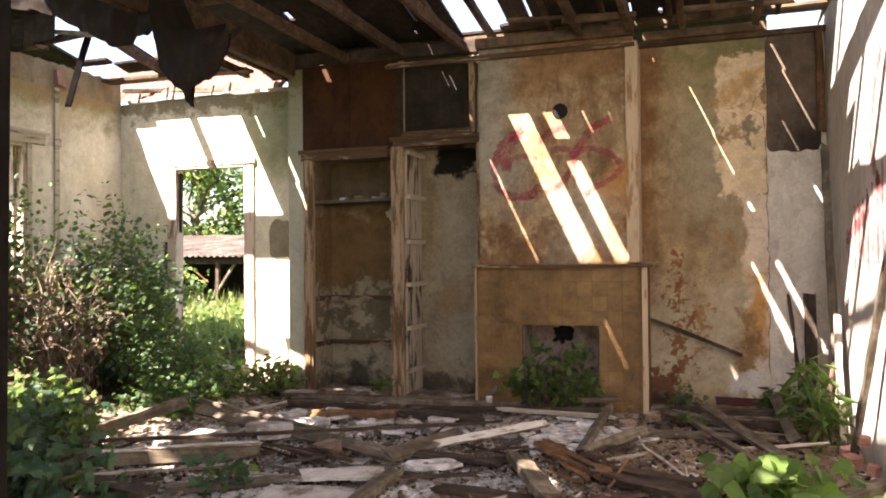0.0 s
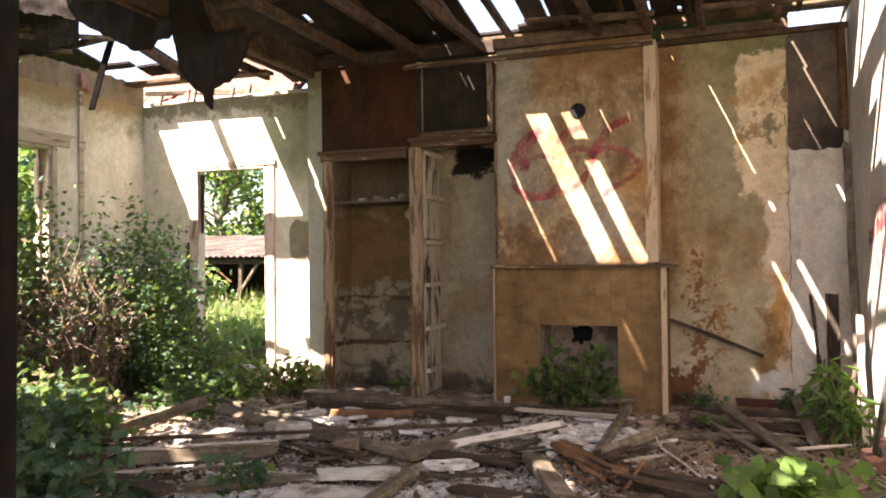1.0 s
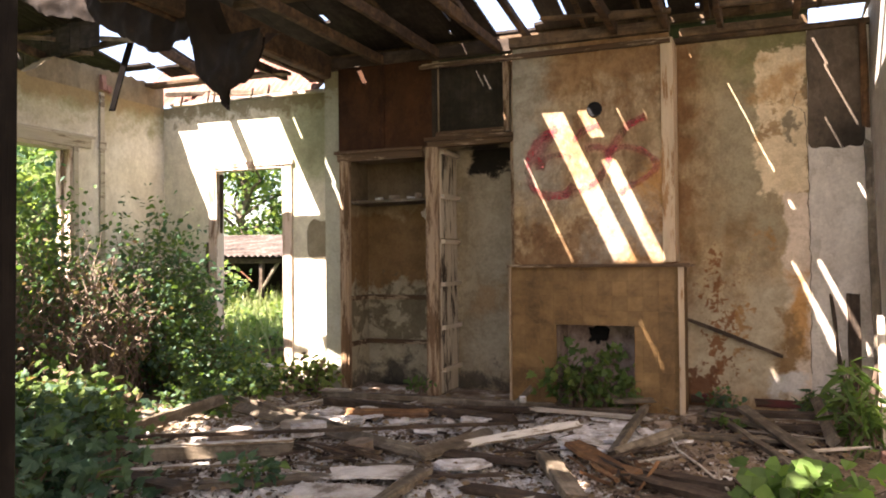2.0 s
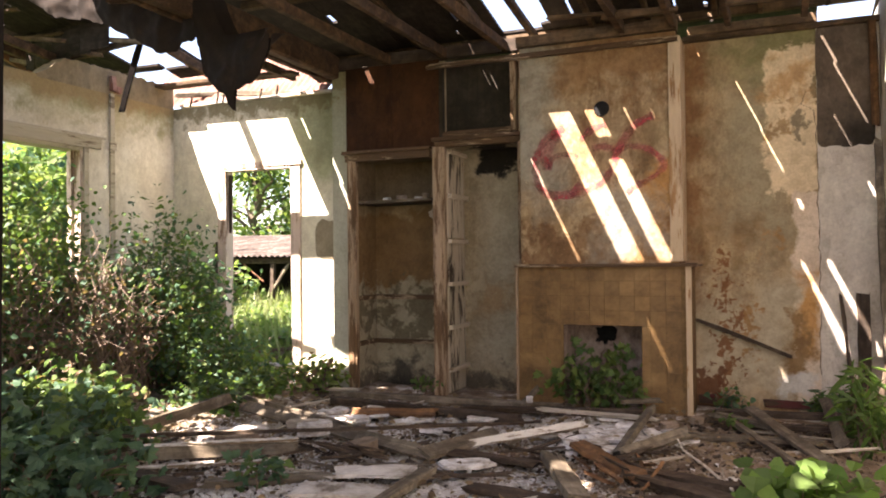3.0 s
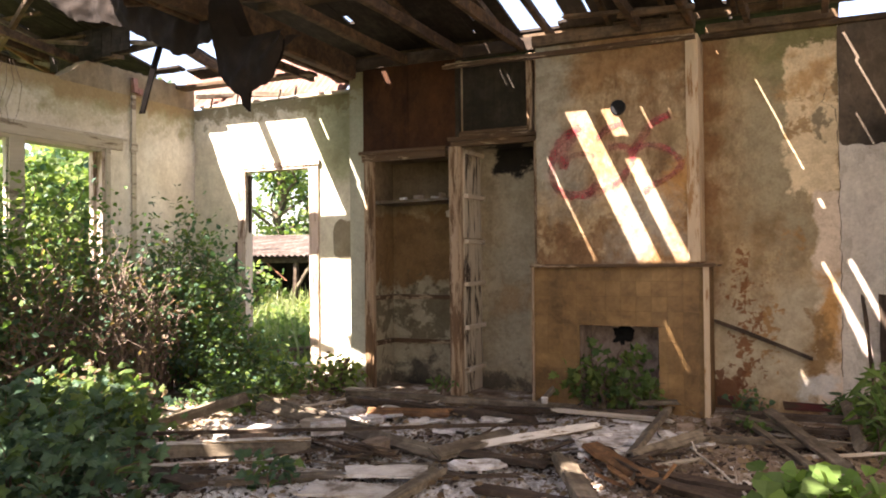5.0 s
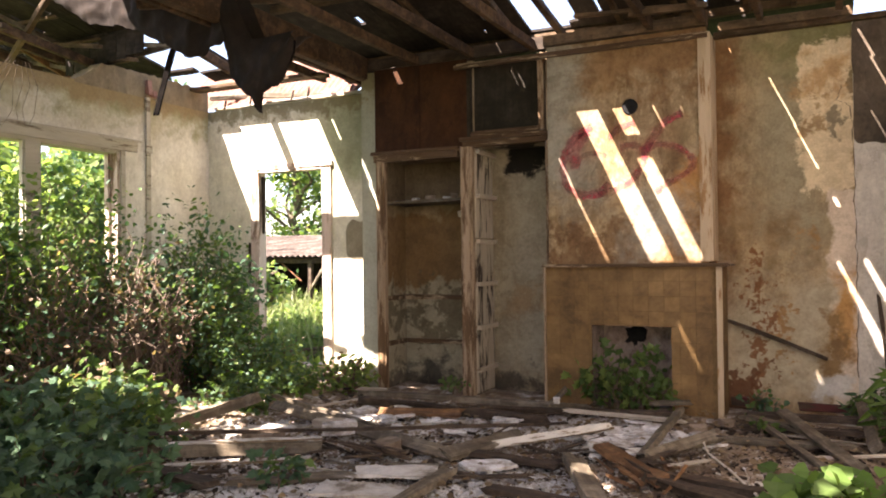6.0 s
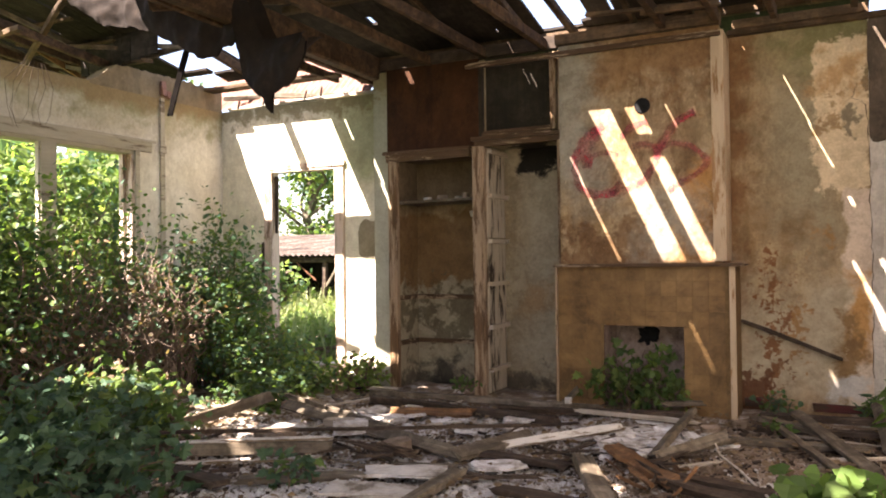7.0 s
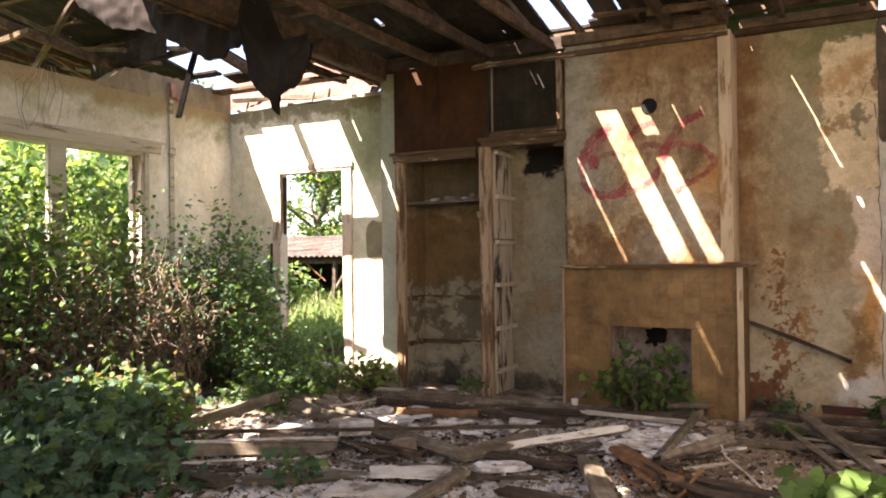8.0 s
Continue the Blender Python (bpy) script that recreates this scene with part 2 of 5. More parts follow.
M_BACK = plaster("plaster_stained", (0.48, 0.375, 0.23), (0.41, 0.265, 0.13), (0.27, 0.165, 0.075), (0.25, 0.145, 0.06), 0.6, 0.22, 11.0, 0.5, [
    ((0.34, 0.29, 0.185), dict(x0=0.45, x1=0.95, z0=1.3, z1=2.5, rag=0.5, scale=1.6, soft=0.15, amount=0.85)),
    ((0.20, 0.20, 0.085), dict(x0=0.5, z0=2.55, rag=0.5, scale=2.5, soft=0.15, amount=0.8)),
    ((0.22, 0.105, 0.04), dict(x1=0.27, z0=0.7, rag=0.45, scale=4, soft=0.08, amount=0.8)),
    ((0.27, 0.17, 0.08), dict(x1=0.75, z0=1.30, z1=1.45, rag=0.45, scale=4, soft=0.08, amount=0.75)),
    ((0.76, 0.60, 0.38), dict(x0=0.75, x1=1.13, z0=1.63, z1=2.75, rag=0.22, scale=4.5, soft=0.012)),
    ((0.50, 0.29, 0.12), dict(x0=0.78, x1=1.06, z0=2.34, z1=2.62, rag=0.45, scale=4, soft=0.06, amount=0.8)),
    ((0.36, 0.22, 0.10), dict(x0=0.86, x1=0.92, z0=2.1, z1=2.34, rag=0.4, scale=9, soft=0.02, amount=0.8)),
    ((0.30, 0.24, 0.155), dict(x0=0.955, x1=1.01, z0=2.02, z1=2.26, rag=0.13, scale=8, soft=0.008)),
    ((0.30, 0.24, 0.155), dict(x0=1.0, x1=1.09, z0=2.12, z1=2.17, rag=0.10, scale=9, soft=0.008)),
    ((0.72, 0.58, 0.43), dict(x0=0.95, z1=1.62, rag=0.15, scale=4.0, soft=0.015)),
    ((0.49, 0.42, 0.29), dict(x0=0.25, x1=0.98, z0=0.10, z1=0.95, rag=0.6, scale=2.0, soft=0.15, amount=0.85)),
    ((0.52, 0.26, 0.07), dict(x0=0.99, x1=1.10, z0=0.42, z1=1.0, rag=0.22, scale=5, soft=0.04, amount=0.9)),
    ((0.26, 0.155, 0.065), dict(x0=0.90, x1=1.02, z0=0.27, z1=0.72, rag=0.22, scale=5, soft=0.03, amount=0.95)),
    ((0.62, 0.60, 0.54), dict(x0=0.86, x1=1.1, z0=0.05, z1=0.26, rag=0.3, scale=5, soft=0.04, amount=0.8)),
    ((0.22, 0.09, 0.03), dict(x0=0.44, x1=0.48, z0=0.2, z1=1.15, rag=0.5, scale=15, soft=0.02, amount=0.9)),
    ((0.34, 0.18, 0.065), dict(x0=0.62, x1=0.64, z0=0.4, z1=0.75, rag=0.45, scale=14, soft=0.03, amount=0.85)),
    ((0.38, 0.20, 0.07), dict(x0=0.80, x1=0.85, z0=1.2, z1=1.3, rag=0.4, scale=8, soft=0.04, amount=0.7)),
    ((0.15, 0.06, 0.025), dict(x1=0.46, z1=0.25, rag=0.45, scale=15, soft=0.02, amount=0.92))])
M_RIGHT = plaster("plaster_white", (0.74, 0.71, 0.66), (0.62, 0.58, 0.52), (0.45, 0.40, 0.33), (0.40, 0.33, 0.25), 0.3, 0.1, 14.0, 0.25)
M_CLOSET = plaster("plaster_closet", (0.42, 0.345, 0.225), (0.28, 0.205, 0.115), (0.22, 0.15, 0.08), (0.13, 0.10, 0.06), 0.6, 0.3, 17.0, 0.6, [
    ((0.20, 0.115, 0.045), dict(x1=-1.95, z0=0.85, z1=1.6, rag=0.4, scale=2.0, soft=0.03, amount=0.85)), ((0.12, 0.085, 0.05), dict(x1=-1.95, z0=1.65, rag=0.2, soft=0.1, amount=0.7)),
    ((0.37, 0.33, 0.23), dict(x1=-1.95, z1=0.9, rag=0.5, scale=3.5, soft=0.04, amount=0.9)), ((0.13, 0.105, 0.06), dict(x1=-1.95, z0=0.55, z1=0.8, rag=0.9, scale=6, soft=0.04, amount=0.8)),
    # these rows include near-black areas along the foot and under the right-hand head
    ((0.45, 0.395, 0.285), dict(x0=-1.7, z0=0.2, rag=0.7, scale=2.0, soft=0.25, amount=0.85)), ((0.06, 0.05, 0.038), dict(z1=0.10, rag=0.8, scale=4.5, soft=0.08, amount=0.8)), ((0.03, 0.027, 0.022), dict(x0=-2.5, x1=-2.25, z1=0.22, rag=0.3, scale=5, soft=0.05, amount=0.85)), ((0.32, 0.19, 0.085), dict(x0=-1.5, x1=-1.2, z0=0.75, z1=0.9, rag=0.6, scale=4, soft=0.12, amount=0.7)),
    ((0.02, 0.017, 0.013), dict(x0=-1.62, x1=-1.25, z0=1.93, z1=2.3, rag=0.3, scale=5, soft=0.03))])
M_BARE = plaster("plaster_bare_grey", (0.40, 0.33, 0.22), (0.26, 0.20, 0.12), (0.16, 0.13, 0.09), (0.12, 0.10, 0.07), 0.4, 0.15, 20.0, 0.4)
M_RAFTER = timber("rafter_wood", (0.032, 0.018, 0.009), (0.17, 0.094, 0.042), 1, 0.08, 0.5)
M_RAFTERX = timber("purlin_wood", (0.05, 0.03, 0.014), (0.20, 0.12, 0.058), 0, 0.12)
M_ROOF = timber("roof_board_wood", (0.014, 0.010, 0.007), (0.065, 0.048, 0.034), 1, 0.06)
M_PLANK = timber("plank_wood", (0.075, 0.057, 0.036), (0.30, 0.24, 0.16), 0, 0.36, 0.5)
M_PLANKW = timber("pale_plank_wood", (0.34, 0.28, 0.20), (0.72, 0.65, 0.54), 0, 0.2, 0.6, dirt=0.35)
M_ORANGE = timber("split_orange_wood", (0.11, 0.052, 0.022), (0.36, 0.18, 0.07), 0, 0.15)
M_CHAR = timber("dark_wet_wood", (0.035, 0.023, 0.014), (0.12, 0.08, 0.05), 0, 0.12)
# near black and without sheen: the post's backlit shade is in the colour
M_POST = timber("near_black_wood", (0.006, 0.005, 0.0045), (0.015, 0.0125, 0.010), 2, 0.0)
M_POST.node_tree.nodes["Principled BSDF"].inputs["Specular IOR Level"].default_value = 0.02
M_BROWN = plaster("rust_brown_sheet", (0.075, 0.029, 0.010), (0.042, 0.018, 0.008), (0.022, 0.011, 0.006), (0.095, 0.041, 0.014), 0.6, 0.0, 51.0, 0.6)
M_APRON = timber("brown_board_wood", (0.045, 0.018, 0.007), (0.13, 0.052, 0.018), 2, 0.04, 0.3)
M_DARKBOARD = timber("dark_board_wood", (0.022, 0.017, 0.010), (0.05, 0.039, 0.023), 2, 0.06, 0.2)
M_WINTRIM = painted_wood("window_trim_paint", (0.50, 0.45, 0.35), (0.24, 0.19, 0.13), 1, 0.3)
M_TRIM = painted_wood("trim_flaked", (0.40, 0.285, 0.18), (0.18, 0.105, 0.052), 2, 0.55)
M_LINING = painted_wood("closet_lining_flaked", (0.56, 0.47, 0.34), (0.05, 0.03, 0.016), 2, 0.46)
M_CORNER = painted_wood("corner_board_cream", (0.53, 0.40, 0.255), (0.36, 0.20, 0.085), 2, 0.35)
M_CLEAT = painted_wood("cleat_cream", (0.62, 0.52, 0.38), (0.30, 0.20, 0.11), 1, 0.2)
M_TRIMX = painted_wood("trim_flaked_cross", (0.40, 0.30, 0.19), (0.12, 0.07, 0.035), 0, 0.85)
M_DOORTRIM = painted_wood("door_trim_flaked", (0.62, 0.50, 0.40), (0.30, 0.20, 0.13), 2, 0.4)
M_SKIRT = painted_wood("skirting_red", (0.11, 0.028, 0.024), (0.08, 0.05, 0.03), 0, 0.6)
M_TILE = mottled("tile_buff", [(0.32, (0.085, 0.048, 0.018)), (0.47, (0.195, 0.112, 0.042)), (0.7, (0.30, 0.182, 0.075))], 3.6, 0.5, 0.2, 30)
M_GROUT = mottled("grout", [(0.3, (0.13, 0.078, 0.031)), (0.7, (0.24, 0.148, 0.062))], 14)
M_SOOT = mottled("soot_brick", [(0.35, (0.16, 0.11, 0.085)), (0.5, (0.40, 0.30, 0.24)), (0.7, (0.60, 0.50, 0.42))], 7)
# stands in for the shade inside holes that are not cut
M_BLACK = mottled("hole_black", [(0.4, (0.006, 0.006, 0.006)), (0.7, (0.02, 0.02, 0.02))], 10)
M_EARTH = mottled("dirt_floor", [(0.30, (0.07, 0.045, 0.028)), (0.46, (0.18, 0.125, 0.08)), (0.54, (0.30, 0.24, 0.18)), (0.61, (0.56, 0.53, 0.48))], 4.2, 0.95, 0.9, 30)
M_PLASTERBIT = mottled("plaster_rubble", [(0.36, (0.24, 0.205, 0.165)), (0.48, (0.52, 0.485, 0.43)), (0.60, (0.78, 0.765, 0.73))], 9, 0.95, 0.6, 50)
M_SHEET = mottled("plasterboard_paper", [(0.38, (0.20, 0.165, 0.125)), (0.47, (0.47, 0.43, 0.365)), (0.62, (0.66, 0.63, 0.56))], 5, 0.9, 0.3, 45)
M_FLAKEW = painted_wood("white_flaked_paint", (0.70, 0.66, 0.57), (0.24, 0.17, 0.10), 0, 0.6)
M_GREYBIT = mottled("rubble_brown", [(0.35, (0.14, 0.10, 0.065)), (0.65, (0.36, 0.28, 0.205))], 8, 0.95, 0.5, 50)
M_BRICKPINK = mottled("brick_pink", [(0.35, (0.30, 0.13, 0.09)), (0.65, (0.46, 0.26, 0.20))], 8, 0.9, 0.5, 40)
M_RUST = mottled("rusted_iron", [(0.35, (0.10, 0.05, 0.03)), (0.6, (0.25, 0.11, 0.06))], 9, 0.7, 0.3, 60, 0.3)
M_ROOFRED = mottled("old_red_roof_iron", [(0.3, (0.13, 0.055, 0.035)), (0.55, (0.24, 0.12, 0.085)), (0.7, (0.33, 0.22, 0.17))], 4, 0.8, 0.3, 50, 0.0)
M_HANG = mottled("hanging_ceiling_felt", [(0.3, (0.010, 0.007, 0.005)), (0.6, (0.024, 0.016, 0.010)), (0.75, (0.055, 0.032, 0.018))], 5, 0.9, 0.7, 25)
M_GRASS = leaf_mat("grass_blades", (0.13, 0.18, 0.06), (0.28, 0.29, 0.15), 0.4)
M_LEAF = leaf_mat("leaf_green", (0.052, 0.10, 0.028), (0.12, 0.185, 0.055), 0.45)
M_LEAFDARK = leaf_mat("leaf_dark", (0.046, 0.098, 0.060), (0.10, 0.17, 0.095), 0.4)
M_LEAFYEL = leaf_mat("leaf_light", (0.11, 0.175, 0.045), (0.22, 0.28, 0.095), 0.5)
M_LEAFBRIGHT = leaf_mat("leaf_bright", (0.075, 0.155, 0.03), (0.15, 0.24, 0.06), 0.5)
M_DRY = leaf_mat("dry_leaf", (0.09, 0.06, 0.035), (0.25, 0.175, 0.11), 0.3)
M_STEM = mottled("stem_brown", [(0.3, (0.10, 0.065, 0.04)), (0.7, (0.24, 0.17, 0.11))], 12)
M_STEMDRY = mottled("dry_bramble_stem", [(0.3, (0.13, 0.085, 0.06)), (0.7, (0.36, 0.27, 0.21))], 12)
M_BARK = mottled("bark", [(0.3, (0.06, 0.045, 0.03)), (0.7, (0.16, 0.13, 0.09))], 9)
M_TREELEAF = leaf_mat("tree_leaf", (0.10, 0.16, 0.05), (0.22, 0.28, 0.11), 0.6)
M_GROUND = mottled("grass_ground", [(0.3, (0.05, 0.09, 0.02)), (0.7, (0.12, 0.17, 0.05))], 2)
M_SHEDROOF = mottled("shed_roof_iron", [(0.32, (0.045, 0.035, 0.028)), (0.48, (0.12, 0.09, 0.07)), (0.62, (0.22, 0.18, 0.145))], 2, 0.9, 0.3, 30)
M_SHEDDARK = mottled("shed_dark_board", [(0.3, (0.012, 0.01, 0.008)), (0.7, (0.03, 0.024, 0.018))], 6)


def sprayed():
    """Thin red spray paint, patchy at its edges."""
    m, nt, p = blank("red_spray_paint", 0.7)
    v = coords(nt)
    n = noise_of(nt, v, 9, 6, 0.7)
    nt.links.new(ramp_of(nt, n, [(0.3, (0.30, 0.035, 0.045)), (0.7, (0.42, 0.07, 0.08))]), p.inputs["Base Color"])
    nt.links.new(ramp_of(nt, noise_of(nt, v, 14, 8, 0.8), [(0.36, (0.05, 0.05, 0.05)), (0.60, (0.70, 0.70, 0.70))]), p.inputs["Alpha"])
    return m


M_SPRAY = sprayed()


# ---- building helpers ----
def part(name, bm, material, parent=None, label="", smooth=False):
    me = bpy.data.meshes.new(name)
    bm.to_mesh(me)
    bm.free()
    me.materials.append(material)
    if smooth:
        me.polygons.foreach_set("use_smooth", [True] * len(me.polygons))
    ob = new(name, me)
    if parent is not None:
        ob.parent = parent
        ob.matrix_parent_inverse = parent.matrix_basis.inverted()
    if label:
        ob["label"] = label
    return ob


def thing(name, at, label, category, group="", kind=""):
    ob = new(name)
    ob.matrix_basis = at if isinstance(at, Matrix) else Matrix.Translation(at)
    ob.empty_display_size = 0.1
    return tagged(ob, label, category, group, kind)


def box(bm, x0, x1, y0, y1, z0, z1, m=None, wear=0.0):
    vs = [bm.verts.new((x, y, z)) for x in (x0, x1) for y in (y0, y1) for z in (z0, z1)]
    for f in ((0, 1, 3, 2), (4, 6, 7, 5), (0, 4, 5, 1), (2, 3, 7, 6), (0, 2, 6, 4), (1, 5, 7, 3)):
        bm.faces.new([vs[i] for i in f])
    for v in vs:
        if wear:
            v.co += Vector((random.uniform(-wear, wear), random.uniform(-wear, wear), random.uniform(-wear, wear)))
        if m is not None:
            v.co = m @ v.co
    return vs


def boxes(*rows, wear=0.0):
    bm = bmesh.new()
    for r in rows:
        box(bm, *r, wear=wear)
    return bm


def bar(length, width, height, wear=0.006, cuts=8, bend=0.0, ragged=0.03, seed=0):
    """A plank along x, lying on z = 0: rounded, uneven edges, ragged ends."""
    rng = random.Random(seed)
    bm = bmesh.new()
    rings = []
    c = min(width, height) * 0.14
    prof = [(-width / 2, c), (-width / 2 + c, 0), (width / 2 - c, 0), (width / 2, c), (width / 2, height - c), (width / 2 - c, height), (-width / 2 + c, height), (-width / 2, height - c)]
    for i in range(cuts + 1):
        s = i / cuts - 0.5
        off = bend * (1 - 4 * s * s)
        ring = []
        for y, z in prof:
            dx = rng.uniform(-ragged, ragged) if i in (0, cuts) else 0
            ring.append(bm.verts.new((s * length + dx, y + rng.uniform(-wear, wear) + off, max(0, z + rng.uniform(-wear, wear) * 0.7))))
        rings.append(ring)
    for a, b in zip(rings, rings[1:]):
        for k in range(8):
            bm.faces.new((a[k], b[k], b[(k + 1) % 8], a[(k + 1) % 8]))
    bm.faces.new(rings[0]); bm.faces.new(rings[-1][::-1])
    bmesh.ops.recalc_face_normals(bm, faces=bm.faces)
    return bm


def span(a, b, width, height, turn=0.0):
    """The pose of a bar() whose middle line runs from a to b."""
    a, b = Vector(a), Vector(b)
    x = (b - a).normalized()
    y = Vector((0, 0, 1)).cross(x).normalized()
    z = x.cross(y)
    m = Matrix((x, y, z)).transposed().to_4x4()
    m.translation = (a + b) / 2
    return m @ Matrix.Rotation(radians(turn), 4, "X") @ Matrix.Translation((0, 0, -height / 2)), (b - a).length


def sheet(nx, ny, fn):
    """A grid surface from fn(u, v), u and v in 0 to 1."""
    bm = bmesh.new()
    g = [[bm.verts.new(fn(i / nx, j / ny)) for j in range(ny + 1)] for i in range(nx + 1)]
    for i in range(nx):
        for j in range(ny):
            bm.faces.new((g[i][j], g[i + 1][j], g[i + 1][j + 1], g[i][j + 1]))
    return bm


def structure(name, bm, material, label, category):
    return tagged(part(name, bm, material), label, category, "", "structure")


def wobble(x, y, z, f=1.0, seed=0.0):
    return noise.noise((x * f + seed, y * f + 3.1 * seed, z * f))


# ---- ground, floor and walls ----
WX, DY, BY, CY, RY, EX = -5.124, 5.625, 5.15, 5.033, 5.50, 1.54


def ground_at(u, v):
    x, y = (u * 2 - 1), (v * 2 - 1)
    x, y = math.copysign(abs(x) ** 3, x) * 400, math.copysign(abs(y) ** 3, y) * 400 + 3
    return (x, y, -0.16 + 0.05 * wobble(x, y, 0, 0.4) + (0.0 if abs(x) < 60 and abs(y) < 60 else 0.4 * wobble(x, y, 0, 0.03)))


structure("ground", sheet(90, 90, ground_at), M_GROUND, "rough grassy ground round the ruined house", "ground")


def floor_at(u, v):
    x, y = WX + u * (EX - WX), -3.0 + v * (DY + 3.0)
    h = 0.03 * wobble(x, y, 0, 1.2) + 0.022 * wobble(x, y, 0, 4.0) + 0.012 * wobble(x, y, 1, 11.0)
    return (x, y, -0.01 + h - 0.02 * max(0, (x - 0.2)) )


fl = sheet(170, 220, floor_at)
structure("floor", fl, M_EARTH, "rubble-strewn dirt floor of a derelict room", "floor")


def rough_wall(name, rows, material, label):
    return structure(name, boxes(*rows), material, label, "wall")


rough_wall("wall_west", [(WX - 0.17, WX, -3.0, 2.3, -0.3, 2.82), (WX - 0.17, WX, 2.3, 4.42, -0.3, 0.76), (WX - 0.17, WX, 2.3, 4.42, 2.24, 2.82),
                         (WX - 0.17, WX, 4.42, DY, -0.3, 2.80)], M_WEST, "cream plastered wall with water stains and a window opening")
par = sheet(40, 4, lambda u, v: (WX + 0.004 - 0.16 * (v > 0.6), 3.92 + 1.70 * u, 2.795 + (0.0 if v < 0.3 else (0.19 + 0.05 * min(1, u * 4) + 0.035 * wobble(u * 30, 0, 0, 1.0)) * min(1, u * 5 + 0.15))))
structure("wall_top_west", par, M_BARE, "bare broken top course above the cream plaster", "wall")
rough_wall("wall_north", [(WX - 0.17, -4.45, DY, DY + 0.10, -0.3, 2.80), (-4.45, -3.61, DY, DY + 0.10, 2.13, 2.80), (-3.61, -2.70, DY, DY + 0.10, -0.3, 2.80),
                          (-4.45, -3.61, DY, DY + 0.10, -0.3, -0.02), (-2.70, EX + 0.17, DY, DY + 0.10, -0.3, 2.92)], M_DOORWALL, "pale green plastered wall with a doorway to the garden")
rough_wall("wall_pier", [(-2.87, -2.71, BY, DY, -0.05, 2.86)], M_DOORWALL, "narrow pale green plastered pier beside the closets")
for r in ((-1.06, -0.74, CY, DY, -0.05, 0.66), (-0.10, 0.155, CY, DY, -0.05, 0.66), (-0.74, -0.10, 5.45, DY, -0.05, 0.66), (-1.06, 0.155, CY, DY, 0.66, 2.84)):
    rough_wall("wall_breast", [r], M_BREAST, "stained buff plaster chimney breast with a flue hole")
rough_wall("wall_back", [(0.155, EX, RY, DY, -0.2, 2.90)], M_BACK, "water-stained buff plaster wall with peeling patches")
rough_wall("wall_east", [(EX, EX + 0.17, -1.6, DY + 0.17, -0.3, 3.0)], M_RIGHT, "white plastered side wall with red spray paint")
# added out of view; stops at x -0.5 so daylight enters beyond it
rough_wall("wall_rear", [(WX - 0.17, -0.5, -3.2, -3.0, -0.3, 4.9)], M_BARE, "plain unseen wall added behind the camera to limit the daylight")
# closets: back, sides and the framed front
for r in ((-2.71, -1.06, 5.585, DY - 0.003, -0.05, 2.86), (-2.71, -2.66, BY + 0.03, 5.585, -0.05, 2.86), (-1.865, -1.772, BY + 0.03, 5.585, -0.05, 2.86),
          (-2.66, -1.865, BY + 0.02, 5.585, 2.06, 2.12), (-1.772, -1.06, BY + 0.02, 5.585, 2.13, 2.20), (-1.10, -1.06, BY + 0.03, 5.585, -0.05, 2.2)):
    rough_wall("wall_closet", [r], M_CLOSET, "stained plaster inside the two open closets, near black at foot and head")
trim = thing("closet_trim", (-1.9, BY, 0), "flaked cream-painted wooden casing round two closets", "trim", kind="structure")
for r in ((-2.71, -2.625, 0.0, 2.04), (-1.875, -1.765, 0.0, 2.115), (-1.115, -1.05, 0.0, 2.12)):
    x0, x1, z0, z1 = r
    part("casing", boxes((x0, x1, BY - 0.022, BY + 0.03, z0, z1), (x0 + 0.02, x1 - 0.02, BY - 0.034, BY - 0.02, z0, z1)), M_TRIM, trim)
part("head_casing", boxes((-2.73, -1.90, BY - 0.03, BY + 0.02, 2.035, 2.10), (-2.75, -1.89, BY - 0.05, BY + 0.02, 2.10, 2.125), wear=0.004), M_TRIMX, trim)
part("head_casing", boxes((-1.85, -1.05, BY - 0.03, BY + 0.02, 2.11, 2.16), (-1.87, -1.04, BY - 0.055, BY + 0.02, 2.16, 2.19), wear=0.004), M_TRIMX, trim)
for k in range(2):
    x0 = -2.72 + k * 0.455
    part("overhead_board", boxes((x0, x0 + 0.453, BY - 0.012 + 0.003 * (k % 2), BY + 0.012, 2.127, 2.87), wear=0.002), M_BROWN, trim, "rust-brown board" if k == 0 else "")
part("cupboard_back", boxes((-1.80, -1.10, BY + 0.06, BY + 0.08, 2.20, 2.86)), M_DARKBOARD, trim, "dark brown cupboard panel")
part("cupboard_frame", boxes((-1.81, -1.775, BY - 0.015, BY + 0.05, 2.195, 2.80)), M_DARKBOARD, trim)
part("cupboard_frame", boxes((-1.775, -1.17, BY - 0.015, BY + 0.05, 2.195, 2.245), (-1.775, -1.17, BY - 0.025, BY + 0.04, 2.205, 2.222), wear=0.004), M_TRIMX, trim)
part("cupboard_frame", boxes((-1.175, -1.125, BY - 0.02, BY + 0.05, 2.21, 2.84), wear=0.006), M_TRIM, trim)
part("cupboard_frame", boxes((-1.11, -1.06, BY - 0.01, BY + 0.05, 2.19, 2.84), wear=0.004), M_TRIM, trim)
